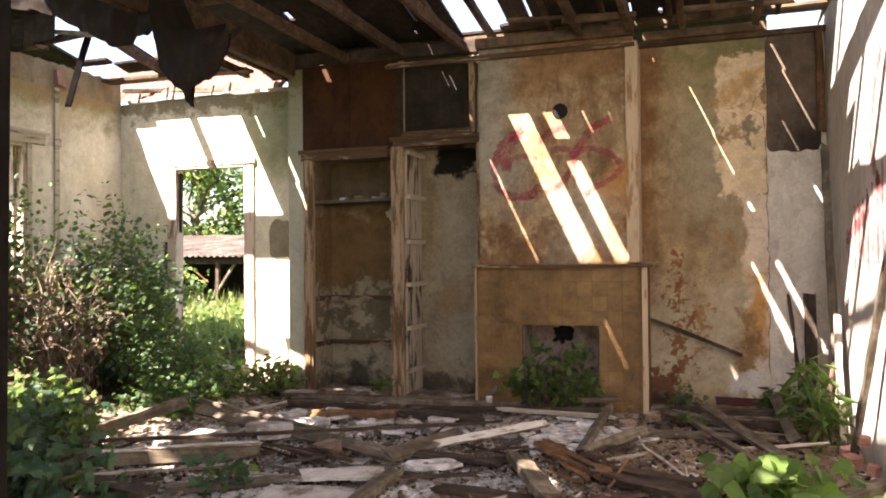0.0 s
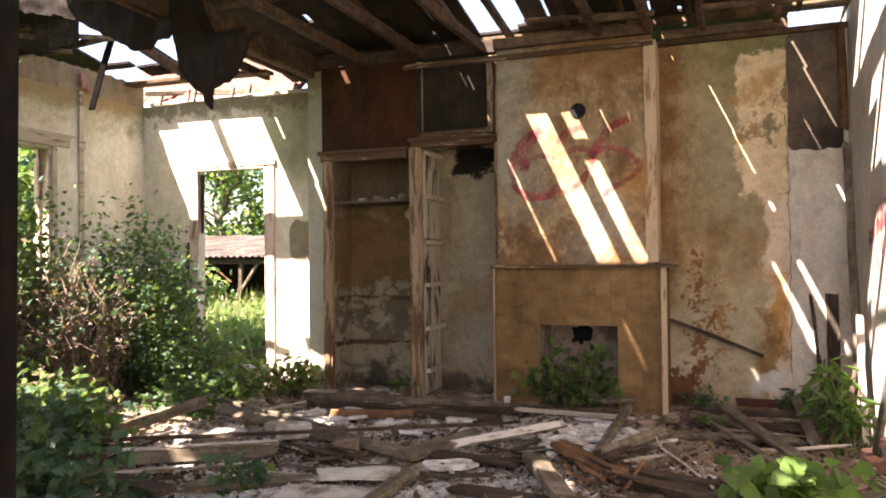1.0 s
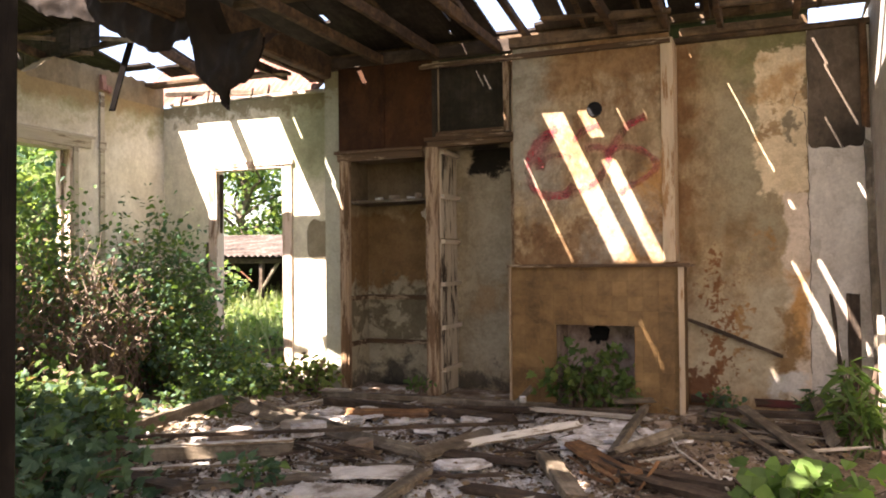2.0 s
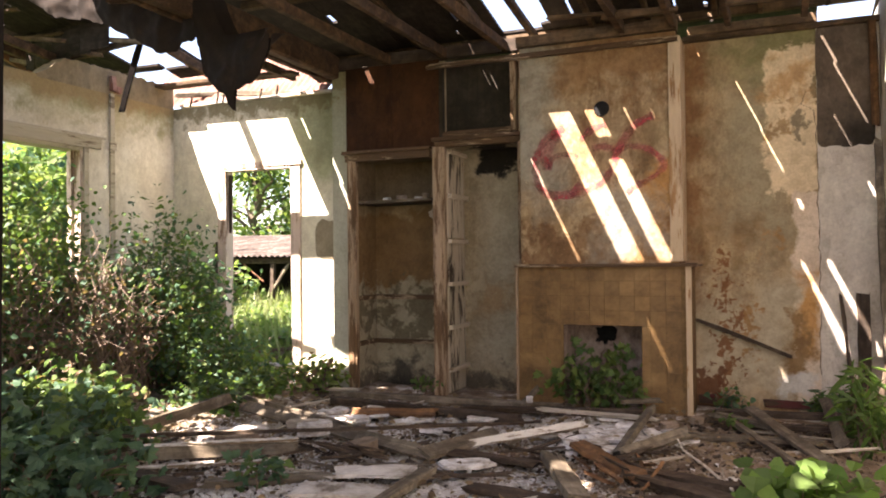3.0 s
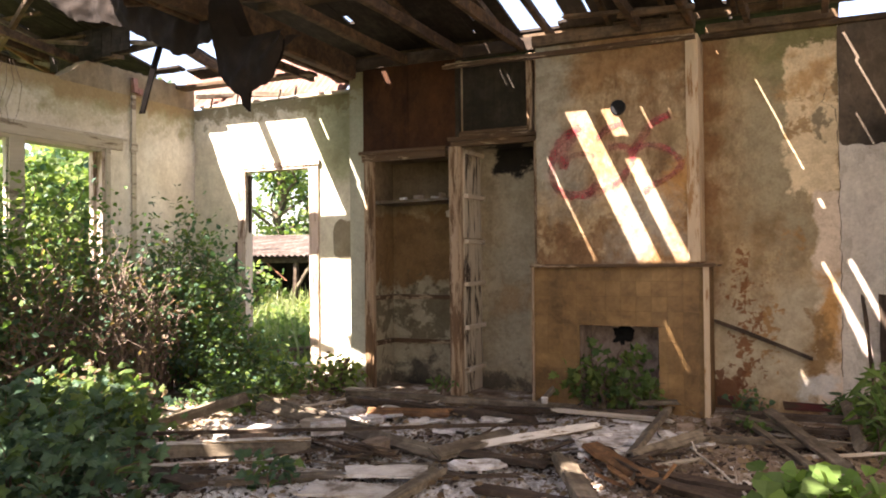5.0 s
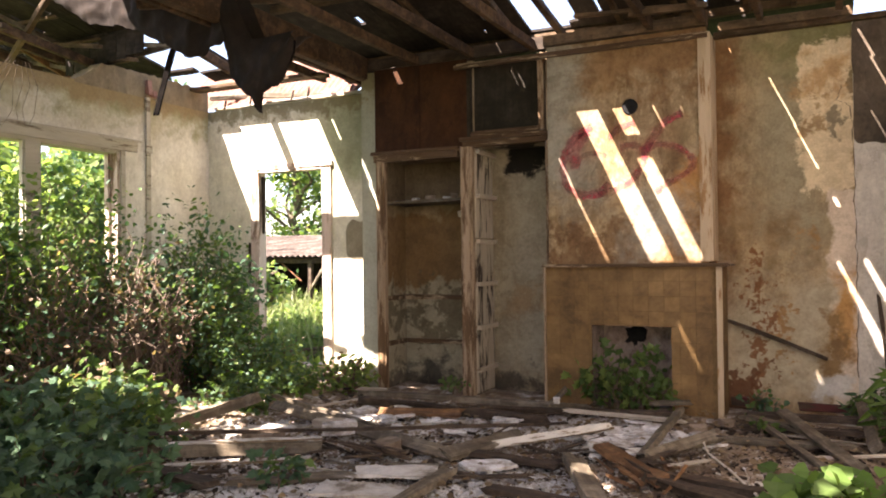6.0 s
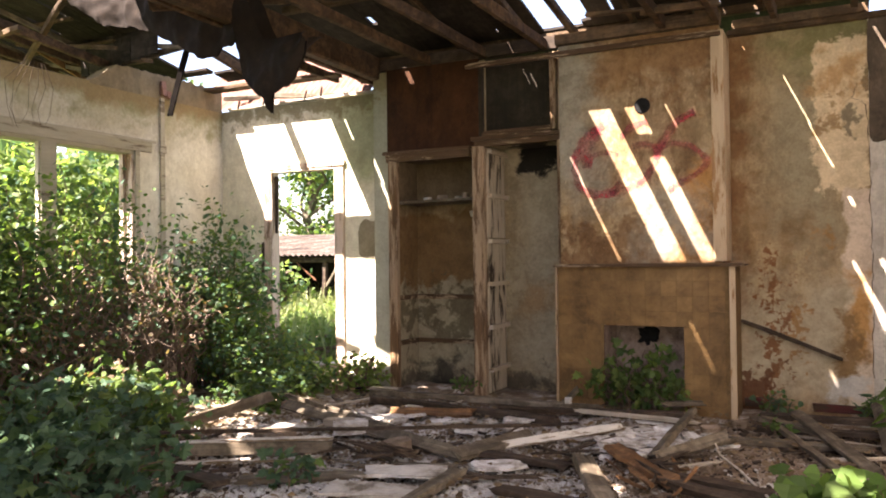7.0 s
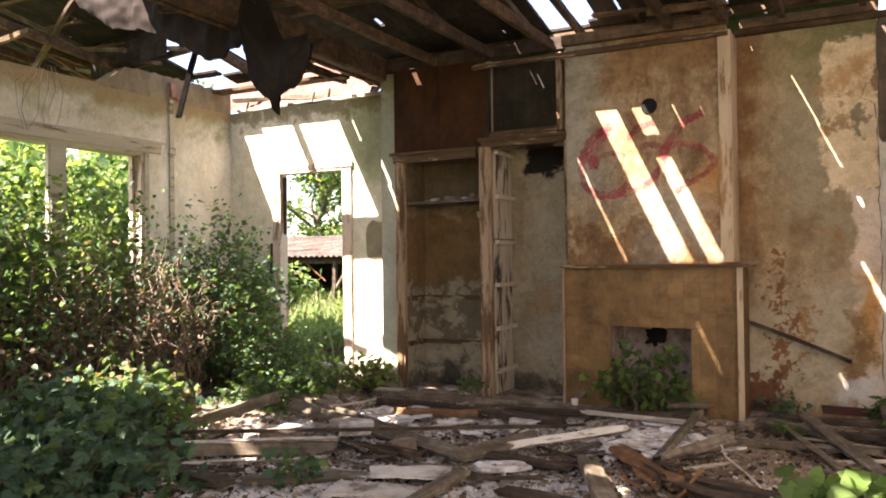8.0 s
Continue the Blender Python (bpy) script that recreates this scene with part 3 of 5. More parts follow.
# closet fittings
part("shelf", boxes((-2.66, -1.87, 5.20, 5.58, 1.665, 1.69), wear=0.006), M_PLANK, trim, "sagging bare wood shelf")
for z in (0.83, 0.42):
    part("cleat", boxes((-2.655, -1.87, 5.55, 5.584, z - 0.04, z), wear=0.004), M_TRIMX, trim)
    part("cleat", boxes((-2.66, -2.64, 5.20, 5.55, z - 0.04, z), wear=0.003), M_TRIMX, trim)
for z in (2.08, 1.70, 1.31, 0.946, 0.574, 0.211):
    lining = part("side_lining", boxes((-1.772, -1.758, 5.182, 5.57, z - (0.36 if z > 0.3 else 0.2), z - 0.012), wear=0.003), M_LINING, trim)
    part("cleat", boxes((-1.76, -1.722, 5.185, 5.58, z - 0.02, z + 0.014), wear=0.004), M_CLEAT, lining)

# chimney breast trims
part("corner_board", boxes((0.10, 0.165, CY - 0.016, CY + 0.02, 1.12, 2.80), (0.15, 0.185, CY - 0.016, RY - 0.15, 1.12, 2.80), wear=0.003), M_CORNER, tagged(new("breast_trim"), "cream-painted corner board and top moulding of the chimney breast", "trim", "", "structure"))
part("top_moulding", boxes((-1.86, 0.17, CY - 0.045, CY + 0.01, 2.755, 2.785), (-1.84, 0.15, CY - 0.03, CY + 0.01, 2.785, 2.80), wear=0.006), M_TRIMX, bpy.data.objects["breast_trim"])

# ---- fireplace ----
fp = thing("fireplace", (-0.42, 5.0, 0), "buff glazed-tile fireplace surround with thin mantel shelf", "fireplace")
for r in ((-1.085, -0.72, 5.008, CY, -0.03, 1.085), (-0.12, 0.235, 5.008, CY, -0.03, 1.085), (-0.72, -0.12, 5.008, CY, 0.635, 1.085), (0.165, 0.235, CY, 5.42, -0.03, 1.085)):
    part("backing", boxes(r), M_GROUT, fp)
part("mantel_shelf", boxes((-1.10, 0.285, 4.955, CY + 0.0, 1.085, 1.105), (0.19, 0.30, CY, 5.40, 1.085, 1.10), wear=0.004), M_TRIMX, fp, "chipped thin mantel shelf")
part("edge_strip", boxes((0.205, 0.245, 4.985, 5.01, -0.03, 1.083)), M_CORNER, fp)
part("edge_strip", boxes((-1.10, -1.083, 4.985, 5.01, -0.03, 1.083)), M_TRIM, fp)
fbx = boxes((-0.74, -0.72, 5.03, 5.45, -0.03, 0.66), (-0.12, -0.10, 5.03, 5.45, -0.03, 0.66), (-0.74, -0.10, 5.40, 5.45, -0.03, 0.66), (-0.74, -0.10, 5.03, 5.45, 0.637, 0.66))
part("firebox", fbx, M_SOOT, fp, "sooty brick firebox")

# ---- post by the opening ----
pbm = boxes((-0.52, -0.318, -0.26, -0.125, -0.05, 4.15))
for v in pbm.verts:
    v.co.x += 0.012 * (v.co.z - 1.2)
post = structure("post_near", pbm, M_POST, "wooden post beside the opening, its backlit shade put into the colour", "post")

# ---- roof ----
def roof_z(y):
    return 3.06 + 0.2 * (5.6 - y)


# missing lengths of roof board: x from, x to, y from, y to
# openings at negative y are out of view, added to let daylight in
GAPS = [(-1.235, -1.06, 3.22, 4.265), (-1.31, -0.96, 4.80, 5.42), (-0.953, -0.84, 4.07, 4.262), (-0.957, -0.842, 3.22, 3.912), (-0.96, -0.875, 4.80, 5.34),
        (-1.215, -1.13, 5.50, 5.63), (-0.985, -0.93, 5.50, 5.60), (-0.875, -0.85, 5.52, 5.63), (-2.84, -2.80, 5.54, 5.585), (-0.68, -0.655, 4.95, 5.27), (-0.655, -0.64, 5.50, 5.60), (0.338, 0.362, 5.34, 5.40), (0.36, 0.385, 5.60, 5.65), (0.118, 0.131, 5.20, 5.41),
        (-1.563, -1.545, 3.22, 3.77), (-1.556, -1.54, 3.79, 3.953), (-1.562, -1.548, 4.262, 4.425), (-1.578, -1.562, 4.69, 4.825), (-0.655, -0.640, 4.10, 4.264), (-0.464, -0.454, 4.09, 4.24), (-1.625, -1.612, 4.74, 5.10), (-1.985, -1.965, 5.53, 5.57), (-1.615, -1.60, 5.53, 5.58), (-1.70, -1.685, 5.28, 5.31),
        (-3.40, -3.368, 4.0, 4.22), (-3.42, -3.388, 3.75, 4.0), (0.272, 0.284, 4.32, 4.66), (0.280, 0.296, 4.66, 5.00), (0.262, 0.288, 4.11, 4.17), (0.235, 0.272, 3.06, 3.755), (0.058, 0.080, 3.58, 3.755), (0.045, 0.082, 3.40, 3.58), (0.032, 0.084, 3.23, 3.40), (0.022, 0.086, 3.05, 3.23), (-1.262, -1.250, 2.48, 2.80), (-0.487, -0.468, 2.96, 3.20),
        (-2.68, -2.63, 4.75, 4.865), (-3.745, -3.72, 5.01, 5.205), (0.993, 1.012, 4.64, 5.05), (1.012, 1.036, 5.05, 5.46), (0.808, 0.822, 4.49, 4.705), (0.785, 0.805, 4.14, 4.39), (1.15, 1.54, 5.40, 5.90),
        (-5.20, -4.485, 4.30, 5.165), (-4.90, -4.485, 5.165, 5.27), (-5.45, -5.1, 1.2, 2.5), (-5.05, -4.80, 1.35, 1.7), (-4.74, -4.66, 1.5, 1.75), (-5.0, -3.90, 2.55, 3.96), (-4.405, -3.89, 4.34, 5.28), (-5.45, -4.90, 5.28, 6.0), (-3.90, -3.50, 5.32, 6.0), (-4.90, -3.90, 5.50, 6.0), (-3.3, -2.3, -3.3, -1.25), (1.14, 1.71, -0.5, 4.60), (0.97, 1.05, -0.5, 3.55), (0.787, 0.97, -0.5, 3.2),
        (0.60, 0.787, -0.5, 2.75), (0.42, 0.60, -0.5, 2.72), (0.20, 0.42, -0.5, 2.5), (0.0, 0.20, 0.0, 2.2), (-5.3, -5.1, -0.3, 1.0), (-5.02, -4.84, -0.4, 0.9), (-4.78, -4.62, -0.2, 0.7), (-1.90, -1.78, -0.3, -0.1), (-0.80, EX + 0.2, -3.3, -0.3),
        (-5.05, -5.035, 3.0, 3.5), (-4.0, -3.988, 0.6, 1.4)]
# random slots, out of view, added to dapple the plants with sun
for k in range(24):
    gx, gy = -5.25 + 1.75 * (k % 12) / 12 + random.uniform(0, 0.04), random.uniform(-0.7, 0.95)
    GAPS.append((gx, gx + random.uniform(0.05, 0.12), gy, gy + random.uniform(0.1, 0.4)))
for k in range(12):
    gx, gy = random.uniform(-5.2, -3.9), random.uniform(-1.9, -0.7)
    GAPS.append((gx, gx + random.uniform(0.03, 0.06), gy, gy + random.uniform(0.05, 0.12)))
for k in range(14):
    gx, gy = random.uniform(-6.9, -5.3), random.uniform(3.2, 4.6)
    GAPS.append((gx, gx + 0.018, gy, gy + random.uniform(0.15, 0.5)))
# a board is 22 mm thick: each slot is cut back on the sun's side by as much as its slanting light needs
GAPS = [(a - 0.009, b, c - 0.016, d) for a, b, c, d in GAPS]
edges = sorted({-7.2, EX + 0.2} | {g[0] for g in GAPS} | {g[1] for g in GAPS})
roof = thing("roof", (0, 5.6, 3.06), "dark decayed board roof with missing and slipped boards", "roof", kind="structure")
strips = []
for a, b in zip(edges, edges[1:]):
    n = max(1, math.ceil((b - a) / 0.21))
    strips += [(a + (b - a) * i / n, a + (b - a) * (i + 1) / n) for i in range(n)]
for a, b in strips:
    cuts = sorted((g[2], g[3]) for g in GAPS if g[0] < (a + b) / 2 < g[1])
    y = 2.95 if b < -5.3 else -3.3
    for c0, c1 in cuts + [(5.95, 5.95)]:
        if c0 - y > 0.02:
            lift = random.uniform(0, 0.006)
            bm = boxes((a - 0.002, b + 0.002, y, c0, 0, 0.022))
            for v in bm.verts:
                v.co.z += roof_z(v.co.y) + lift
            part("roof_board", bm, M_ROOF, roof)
        y = max(y, c1)

frame_ = thing("roof_frame", (0, 5.0, 2.85), "bare weathered ceiling joists and purlins under the roof", "roof frame", kind="structure")
for k, x in enumerate((-2.28, -1.75, -1.21, -0.235, 0.14, 0.52, 1.03)):
    short = x > 0.3 and x < 0.9
    bm = bar(0.8 if short else 5.6, 0.045, 0.085, 0.006, 18, 0.012, 0.0, k)
    ob = part("joist", bm, M_RAFTER, frame_)
    ob.matrix_basis = Matrix.Translation((x, 4.75 if short else 2.35, 2.86)) @ Matrix.Rotation(radians(90), 4, "Z")
for k, y in enumerate((5.45, 4.345, 3.12, 2.3, 1.5, 0.6, -0.4, -1.4, -2.4)):
    bm = bar(4.9 if y > 2.5 else 8.6, 0.05, 0.07, 0.004, 12, 0.0, 0.0, 40 + k)
    ob = part("purlin", bm, M_RAFTERX, frame_)
    ob.matrix_basis = Matrix.Translation((-0.8 if y > 2.5 else -2.7, y, roof_z(y) - 0.072)) @ Matrix.Rotation(-math.atan(0.2), 4, "X")
# header added to close the bright strip above the closets; dark wood keeps it dim
part("wall_plate", boxes((-2.87, -1.08, BY - 0.03, BY + 0.06, 2.865, 2.97), wear=0.006), M_CHAR, frame_)
part("wall_plate", boxes((-1.08, 0.16, CY - 0.03, CY + 0.06, 2.845, 2.93), wear=0.004), M_RAFTERX, frame_)

# ---- timbers, hanging sheet and torn roof edge ----
def tube(bm, pts, r0, r1, sides=6):
    """A tapered round stem along the given points."""
    pts = [Vector(p) for p in pts]
    last = None
    n = len(pts) - 1
    for i, p in enumerate(pts):
        d = (pts[min(i + 1, n)] - pts[max(i - 1, 0)]).normalized()
        a = d.orthogonal().normalized()
        b = d.cross(a)
        r = r0 + (r1 - r0) * i / max(1, n)
        ring = [bm.verts.new(p + r * (math.cos(q) * a + math.sin(q) * b)) for q in (2 * math.pi * k / sides for k in range(sides))]
        if last:
            for k in range(sides):
                bm.faces.new((last[k], last[(k + 1) % sides], ring[(k + 1) % sides], ring[k]))
        else:
            bm.faces.new(ring[::-1])
        last = ring
    bm.faces.new(last)
    return bm


def beam(name, a, b, w, h, mat, parent, seed=0, label="", turn=0.0, wear=0.005, bend=0.0, ragged=0.02):
    m, length = span(a, b, w, h, turn)
    ob = part(name, bar(length, w, h, wear, max(4, int(length * 6)), bend, ragged, seed), mat, parent, label)
    ob.matrix_basis = m
    return ob


RF = frame_
beam("main_beam", (-2.80, 5.06, 2.88), (-2.74, -0.2, 2.90), 0.10, 0.21, M_RAFTER, RF, 70)
beam("beam_batten", (-2.90, 5.20, 2.80), (-2.86, 0.5, 2.83), 0.05, 0.06, M_RAFTER, RF, 71)
beam("joist", (-3.09, 5.60, 2.99), (-3.09, -0.2, 3.02), 0.045, 0.09, M_RAFTER, RF, 72)
beam("joist", (-3.58, 5.60, 2.99), (-3.56, 4.45, 3.0), 0.045, 0.08, M_RAFTER, RF, 73)
beam("joist", (-4.405, 5.60, 3.0), (-4.405, 4.35, 3.24), 0.05, 0.09, M_RAFTER, RF, 74)
beam("edge_beam", (-5.30, 5.42, 3.0), (-3.45, 5.42, 2.98), 0.15, 0.035, M_RAFTERX, RF, 75)
for k in range(7):
    x = -7.0 + 0.24 * k
    beam("eaves_batten", (x, 5.5, 3.02 - 0.004 * k), (x + random.uniform(-0.25, 0.1), 3.0, 3.48), 0.025, 0.045, M_RAFTER if k % 3 else M_PLANK, RF, 140 + k)
for k in range(5):
    beam("eaves_batten", (-7.1, 3.3 + 0.45 * k, roof_z(3.3 + 0.45 * k) - 0.06), (-5.2, 3.35 + 0.45 * k, roof_z(3.35 + 0.45 * k) - 0.06), 0.03, 0.03, M_RAFTERX, RF, 150 + k)
for k, (x, z) in enumerate(((-5.30, 2.98), (-5.75, 3.10), (-6.2, 3.12), (-6.65, 3.14))):
    beam("eaves_rafter", (x, 4.9 - 0.25 * k, z), (x, 0.5, z + 0.5), 0.05, 0.08, M_RAFTER, RF, 76 + k)
beam("eaves_brace", (-5.72, 4.37, 3.05), (-3.93, 4.32, 3.15), 0.045, 0.06, M_CHAR, RF, 81)
beam("eaves_brace", (-6.3, 4.0, 2.95), (-4.6, 3.3, 3.35), 0.04, 0.06, M_RAFTERX, RF, 82)
beam("eaves_brace", (-5.9, 4.7, 2.95), (-6.0, 3.6, 3.4), 0.025, 0.05, M_ORANGE, RF, 83)
beam("eaves_brace", (-6.8, 3.6, 3.2), (-4.9, 3.1, 3.05), 0.04, 0.05, M_RAFTERX, RF, 84)
beam("rafter", (-3.35, 3.0, 2.95), (-2.35, 4.2, 3.22), 0.04, 0.07, M_RAFTER, RF, 85)
beam("rafter", (-2.9, 2.9, 3.0), (-2.2, 3.2, 3.3), 0.04, 0.07, M_RAFTER, RF, 86)
for k, x in enumerate((-2.05, -1.40, -0.52, -0.08, 0.42, 0.74, 1.2)):
    beam("rafter", (x, 5.4, 3.02), (x - 0.05, 1.0, 3.90), 0.04, 0.05, M_RAFTER, RF, 90 + k)
part("ceiling_batten", boxes((0.16, 1.54, RY - 0.05, RY, 2.86, 2.90), (0.2, 1.13, RY - 0.09, RY - 0.04, 2.895, 2.96), wear=0.005), M_RAFTERX, RF)
beam("ceiling_batten", (0.50, 4.66, 2.885), (1.25, 4.72, 2.89), 0.045, 0.04, M_RAFTERX, RF, 99)
beam("ceiling_batten", (-0.3, 4.62, 2.88), (0.2, 4.64, 2.88), 0.045, 0.04, M_RAFTERX, RF, 98)
beam("rafter", (-1.03, 5.48, 3.02), (-1.06, 4.42, 3.21), 0.05, 0.06, M_RAFTER, RF, 97)
beam("ceiling_batten", (-0.75, 4.75, 2.97), (0.15, 4.9, 2.97), 0.04, 0.03, M_RAFTERX, RF, 100)
beam("ceiling_batten", (1.505, 5.455, 2.1), (1.49, 5.46, 2.86), 0.05, 0.05, M_ORANGE, RF, 101)

# boards added to screen the roof hole from view, clear of its sun rays
for k in range(9):
    x = -5.62 + 0.115 * k + random.uniform(-0.01, 0.01)
    beam("slipped_board", (x, 4.275, 3.33), (x, 4.27, 2.99 + 0.012 * k), 0.116, 0.012, M_ROOF, RF, 160 + k, ragged=0.015)
for k, (a, b) in enumerate((((-5.0, 4.32, 3.22), (-4.1, 4.28, 3.06)), ((-5.75, 4.3, 3.22), (-4.75, 4.3, 3.03)), ((-6.3, 4.3, 3.2), (-5.3, 4.3, 2.98)), ((-6.4, 4.1, 3.36), (-5.0, 4.1, 3.14)))):
    beam("eaves_batten", a, b, 0.03, 0.04, M_RAFTERX if k % 2 else M_PLANK, RF, 170 + k)

stick = thing("hanging_board", (-4.34, 4.35, 3.1), "near-black broken board hanging from the roof edge", "board")
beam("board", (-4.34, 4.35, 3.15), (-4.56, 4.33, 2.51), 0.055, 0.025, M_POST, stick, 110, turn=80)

# left end, below about x -3.8, is added length that hides the bright hole
PROFILE = [(-4.40, 3.20), (-4.1, 3.0), (-3.95, 2.94), (-3.77, 2.92), (-3.575, 2.86), (-3.45, 2.785), (-3.2, 2.66), (-3.08, 2.60), (-2.95, 2.585), (-2.87, 2.65), (-2.74, 2.655), (-2.715, 2.43), (-2.60, 2.32), (-2.50, 2.22), (-2.44, 2.14), (-2.415, 2.26), (-2.30, 2.32), (-2.23, 2.39), (-2.19, 2.48), (-2.16, 2.60)]


def hanging(front):
    def fn(u, v):
        x = -4.40 + 2.24 * u
        low = next(a[1] + (b[1] - a[1]) * (x - a[0]) / (b[0] - a[0]) for a, b in zip(PROFILE, PROFILE[1:]) if a[0] - 1e-6 <= x <= b[0] + 1e-6)
        low += 0.018 * wobble(x, 0, 0, 22.0) + 0.02 * wobble(x, 1, 0, 9.0)
        top = 3.40 - 0.74 * min(1.0, max(0.0, (x + 2.85) / 0.30))
        z = top + (low - top) * v
        bulge = 0.10 * math.sin(v * 2.6) * (0.6 + 0.4 * wobble(x, z, 0, 3.0)) + 0.05 * wobble(x, z, 2, 5.0) + 0.02 * wobble(x, z, 4, 14.0)
        return (x + 0.04 * wobble(x, z, 7, 4.0) * v, 3.22 - bulge + (0 if front else 0.02 + 0.16 * (1 - v)), z)
    return sheet(112, 26, fn)


felt = thing("hanging_ceiling_sheet", (-2.9, 3.2, 3.1), "torn dark brown ceiling sheet sagging from the roof", "ceiling sheet")
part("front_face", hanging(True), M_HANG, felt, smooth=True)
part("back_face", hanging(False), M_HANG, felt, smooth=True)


# old iron sheet of the lean-to outside, seen over the wall top
def iron(u, v):
    x, y = -5.85 + 2.5 * u, 5.84 + 1.0 * v * (0.55 + 0.45 * min(1, u * 3))
    return (x, y, 2.88 + 0.95 * (y - 5.84) + 0.012 * math.sin(x * 2 * math.pi / 0.076) - 0.3 * max(0, u - 0.8) * v + 0.02 * wobble(x, y, 0, 3))


lean = thing("lean_to_roof", (-4.8, 5.9, 2.8), "weathered red corrugated iron lean-to roof behind the wall top", "roof sheet")
part("iron_sheet", sheet(150, 6, iron), M_ROOFRED, lean)
beam("edge_batten", (-5.1, 5.72, 2.845), (-3.2, 5.70, 2.84), 0.05, 0.035, M_PLANKW, lean, 120)
beam("rafter", (-5.2, 5.75, 2.98), (-4.0, 6.6, 3.10), 0.05, 0.05, M_PLANK, lean, 121)
beam("rafter", (-4.6, 5.75, 2.95), (-3.4, 5.9, 2.86), 0.05, 0.05, M_PLANK, lean, 122)
for k, x in enumerate((-4.95, -4.6, -4.52, -4.05, -3.85)):
    beam("nailed_stub", (x, 5.69, 2.84), (x + 0.02, 5.69, 2.93 + 0.02 * (k % 3)), 0.02, 0.015, M_CHAR, lean, 123 + k)

# ---- door casing, window, wires on the west wall ----
dc = thing("door_1", (-3.99, DY, 0), "empty doorway with worn cream-pink wooden casing", "doorway", kind="structure")
part("jamb", boxes((-4.525, -4.45, DY - 0.025, DY + 0.0, 0.0, 2.13), (-4.45, -4.43, DY - 0.02, DY + 0.10, -0.02, 2.11), wear=0.004), M_DOORTRIM, dc)
part("jamb", boxes((-3.61, -3.52, DY - 0.025, DY + 0.0, 0.0, 2.10), (-3.628, -3.61, DY - 0.02, DY + 0.10, -0.02, 2.09), wear=0.004), M_DOORTRIM, dc)
part("head", boxes((-4.545, -3.50, DY - 0.03, DY + 0.0, 2.115, 2.165), (-4.43, -3.628, DY - 0.02, DY + 0.10, 2.09, 2.115), wear=0.005), M_DOORTRIM, dc)
part("broken_strip", boxes((-4.428, -4.405, DY + 0.03, DY + 0.06, 1.45, 2.06), wear=0.012), M_CHAR, dc)
part("broken_strip", boxes((-4.56, -4.52, DY - 0.022, DY + 0.0, 1.0, 1.35), wear=0.014), M_CHAR, dc)
part("threshold", boxes((-4.45, -3.60, DY - 0.05, DY + 0.2, -0.02, 0.10), wear=0.01), M_PLANKW, dc)
wn = thing("window_1", (WX, 3.4, 0.76), "wide glassless window opening with grey-cream wooden frame", "window", kind="structure")
part("head_casing", boxes((WX, WX + 0.025, 2.2, 4.62, 2.24, 2.34), (WX, WX + 0.04, 2.2, 4.66, 2.335, 2.36), wear=0.004), M_WINTRIM, wn)
part("head_jamb", boxes((WX - 0.17, WX + 0.004, 2.3, 4.42, 2.205, 2.238)), M_WINTRIM, wn)
part("side_jamb", boxes((WX - 0.17, WX + 0.004, 4.385, 4.418, 0.78, 2.205), (WX - 0.11, WX - 0.08, 4.355, 4.385, 0.78, 2.205)), M_DOORTRIM, wn)
part("side_casing", boxes((WX, WX + 0.022, 4.42, 4.47, 0.75, 2.24), wear=0.003), M_WINTRIM, wn)
part("mullion", boxes((WX - 0.045, WX - 0.0, 3.415, 3.585, 0.76, 2.206), (WX - 0.0, WX + 0.015, 3.43, 3.57, 0.76, 2.206), wear=0.003), M_WINTRIM, wn)
part("sill", boxes((WX - 0.2, WX + 0.05, 2.3, 4.5, 0.72, 0.765), wear=0.005), M_TRIM, wn)
for k in range(12):
    y = 2.2 + k * 0.2
    part("apron_board", boxes((WX + 0.004, WX + 0.022, y, y + 0.194, 0.0, 0.72), wear=0.003), M_APRON, wn)
strap = thing("wall_strap", (WX, 4.76, 2.3), "grey wooden batten nailed up the plaster", "batten")
part("batten", boxes((WX, WX + 0.02, 4.735, 4.79, 1.2, 2.80), (WX + 0.015, WX + 0.03, 4.72, 4.80, 2.25, 2.33), wear=0.004), M_WINTRIM, strap)
part("bracket", boxes((WX, WX + 0.04, 4.735, 4.80, 2.84, 2.97), (WX, WX + 0.045, 4.80, 4.86, 2.81, 2.88), wear=0.012), M_BRICKPINK, strap, "pink brick end")
for k in range(7):
    bm = bmesh.new()
    y = 3.05 + 0.07 * k + 0.03 * random.random()
    tube(bm, [(WX + 0.06, 3.25 + 0.03 * k, 2.85), (WX + 0.08, y, 2.65), (WX + 0.06, y + random.uniform(-0.08, 0.1), 2.45 - 0.04 * random.random()), (WX + 0.05, y + random.uniform(-0.1, 0.15), 2.25 + 0.1 * random.random())], 0.0022, 0.001, 4)
    tagged(part("root_strand", bm, M_CHAR), "thin dry root hanging down the wall", "root", "roots on the wall")

# ---- flue hole, spray paint, bare and dark patches ----
# no opening in the wall: a black disc paints the pipe hole's inner shade
bm = bmesh.new()
bmesh.ops.create_cone(bm, cap_ends=True, segments=28, radius1=0.063, radius2=0.055, depth=0.02, matrix=Matrix.Translation((-0.405, CY - 0.003, 2.305)) @ Matrix.Rotation(radians(90), 4, "X"))
tagged(part("flue_hole", bm, M_BLACK), "round black disc painted as the dark inside of a stove-pipe hole", "flue hole", "", "structure")


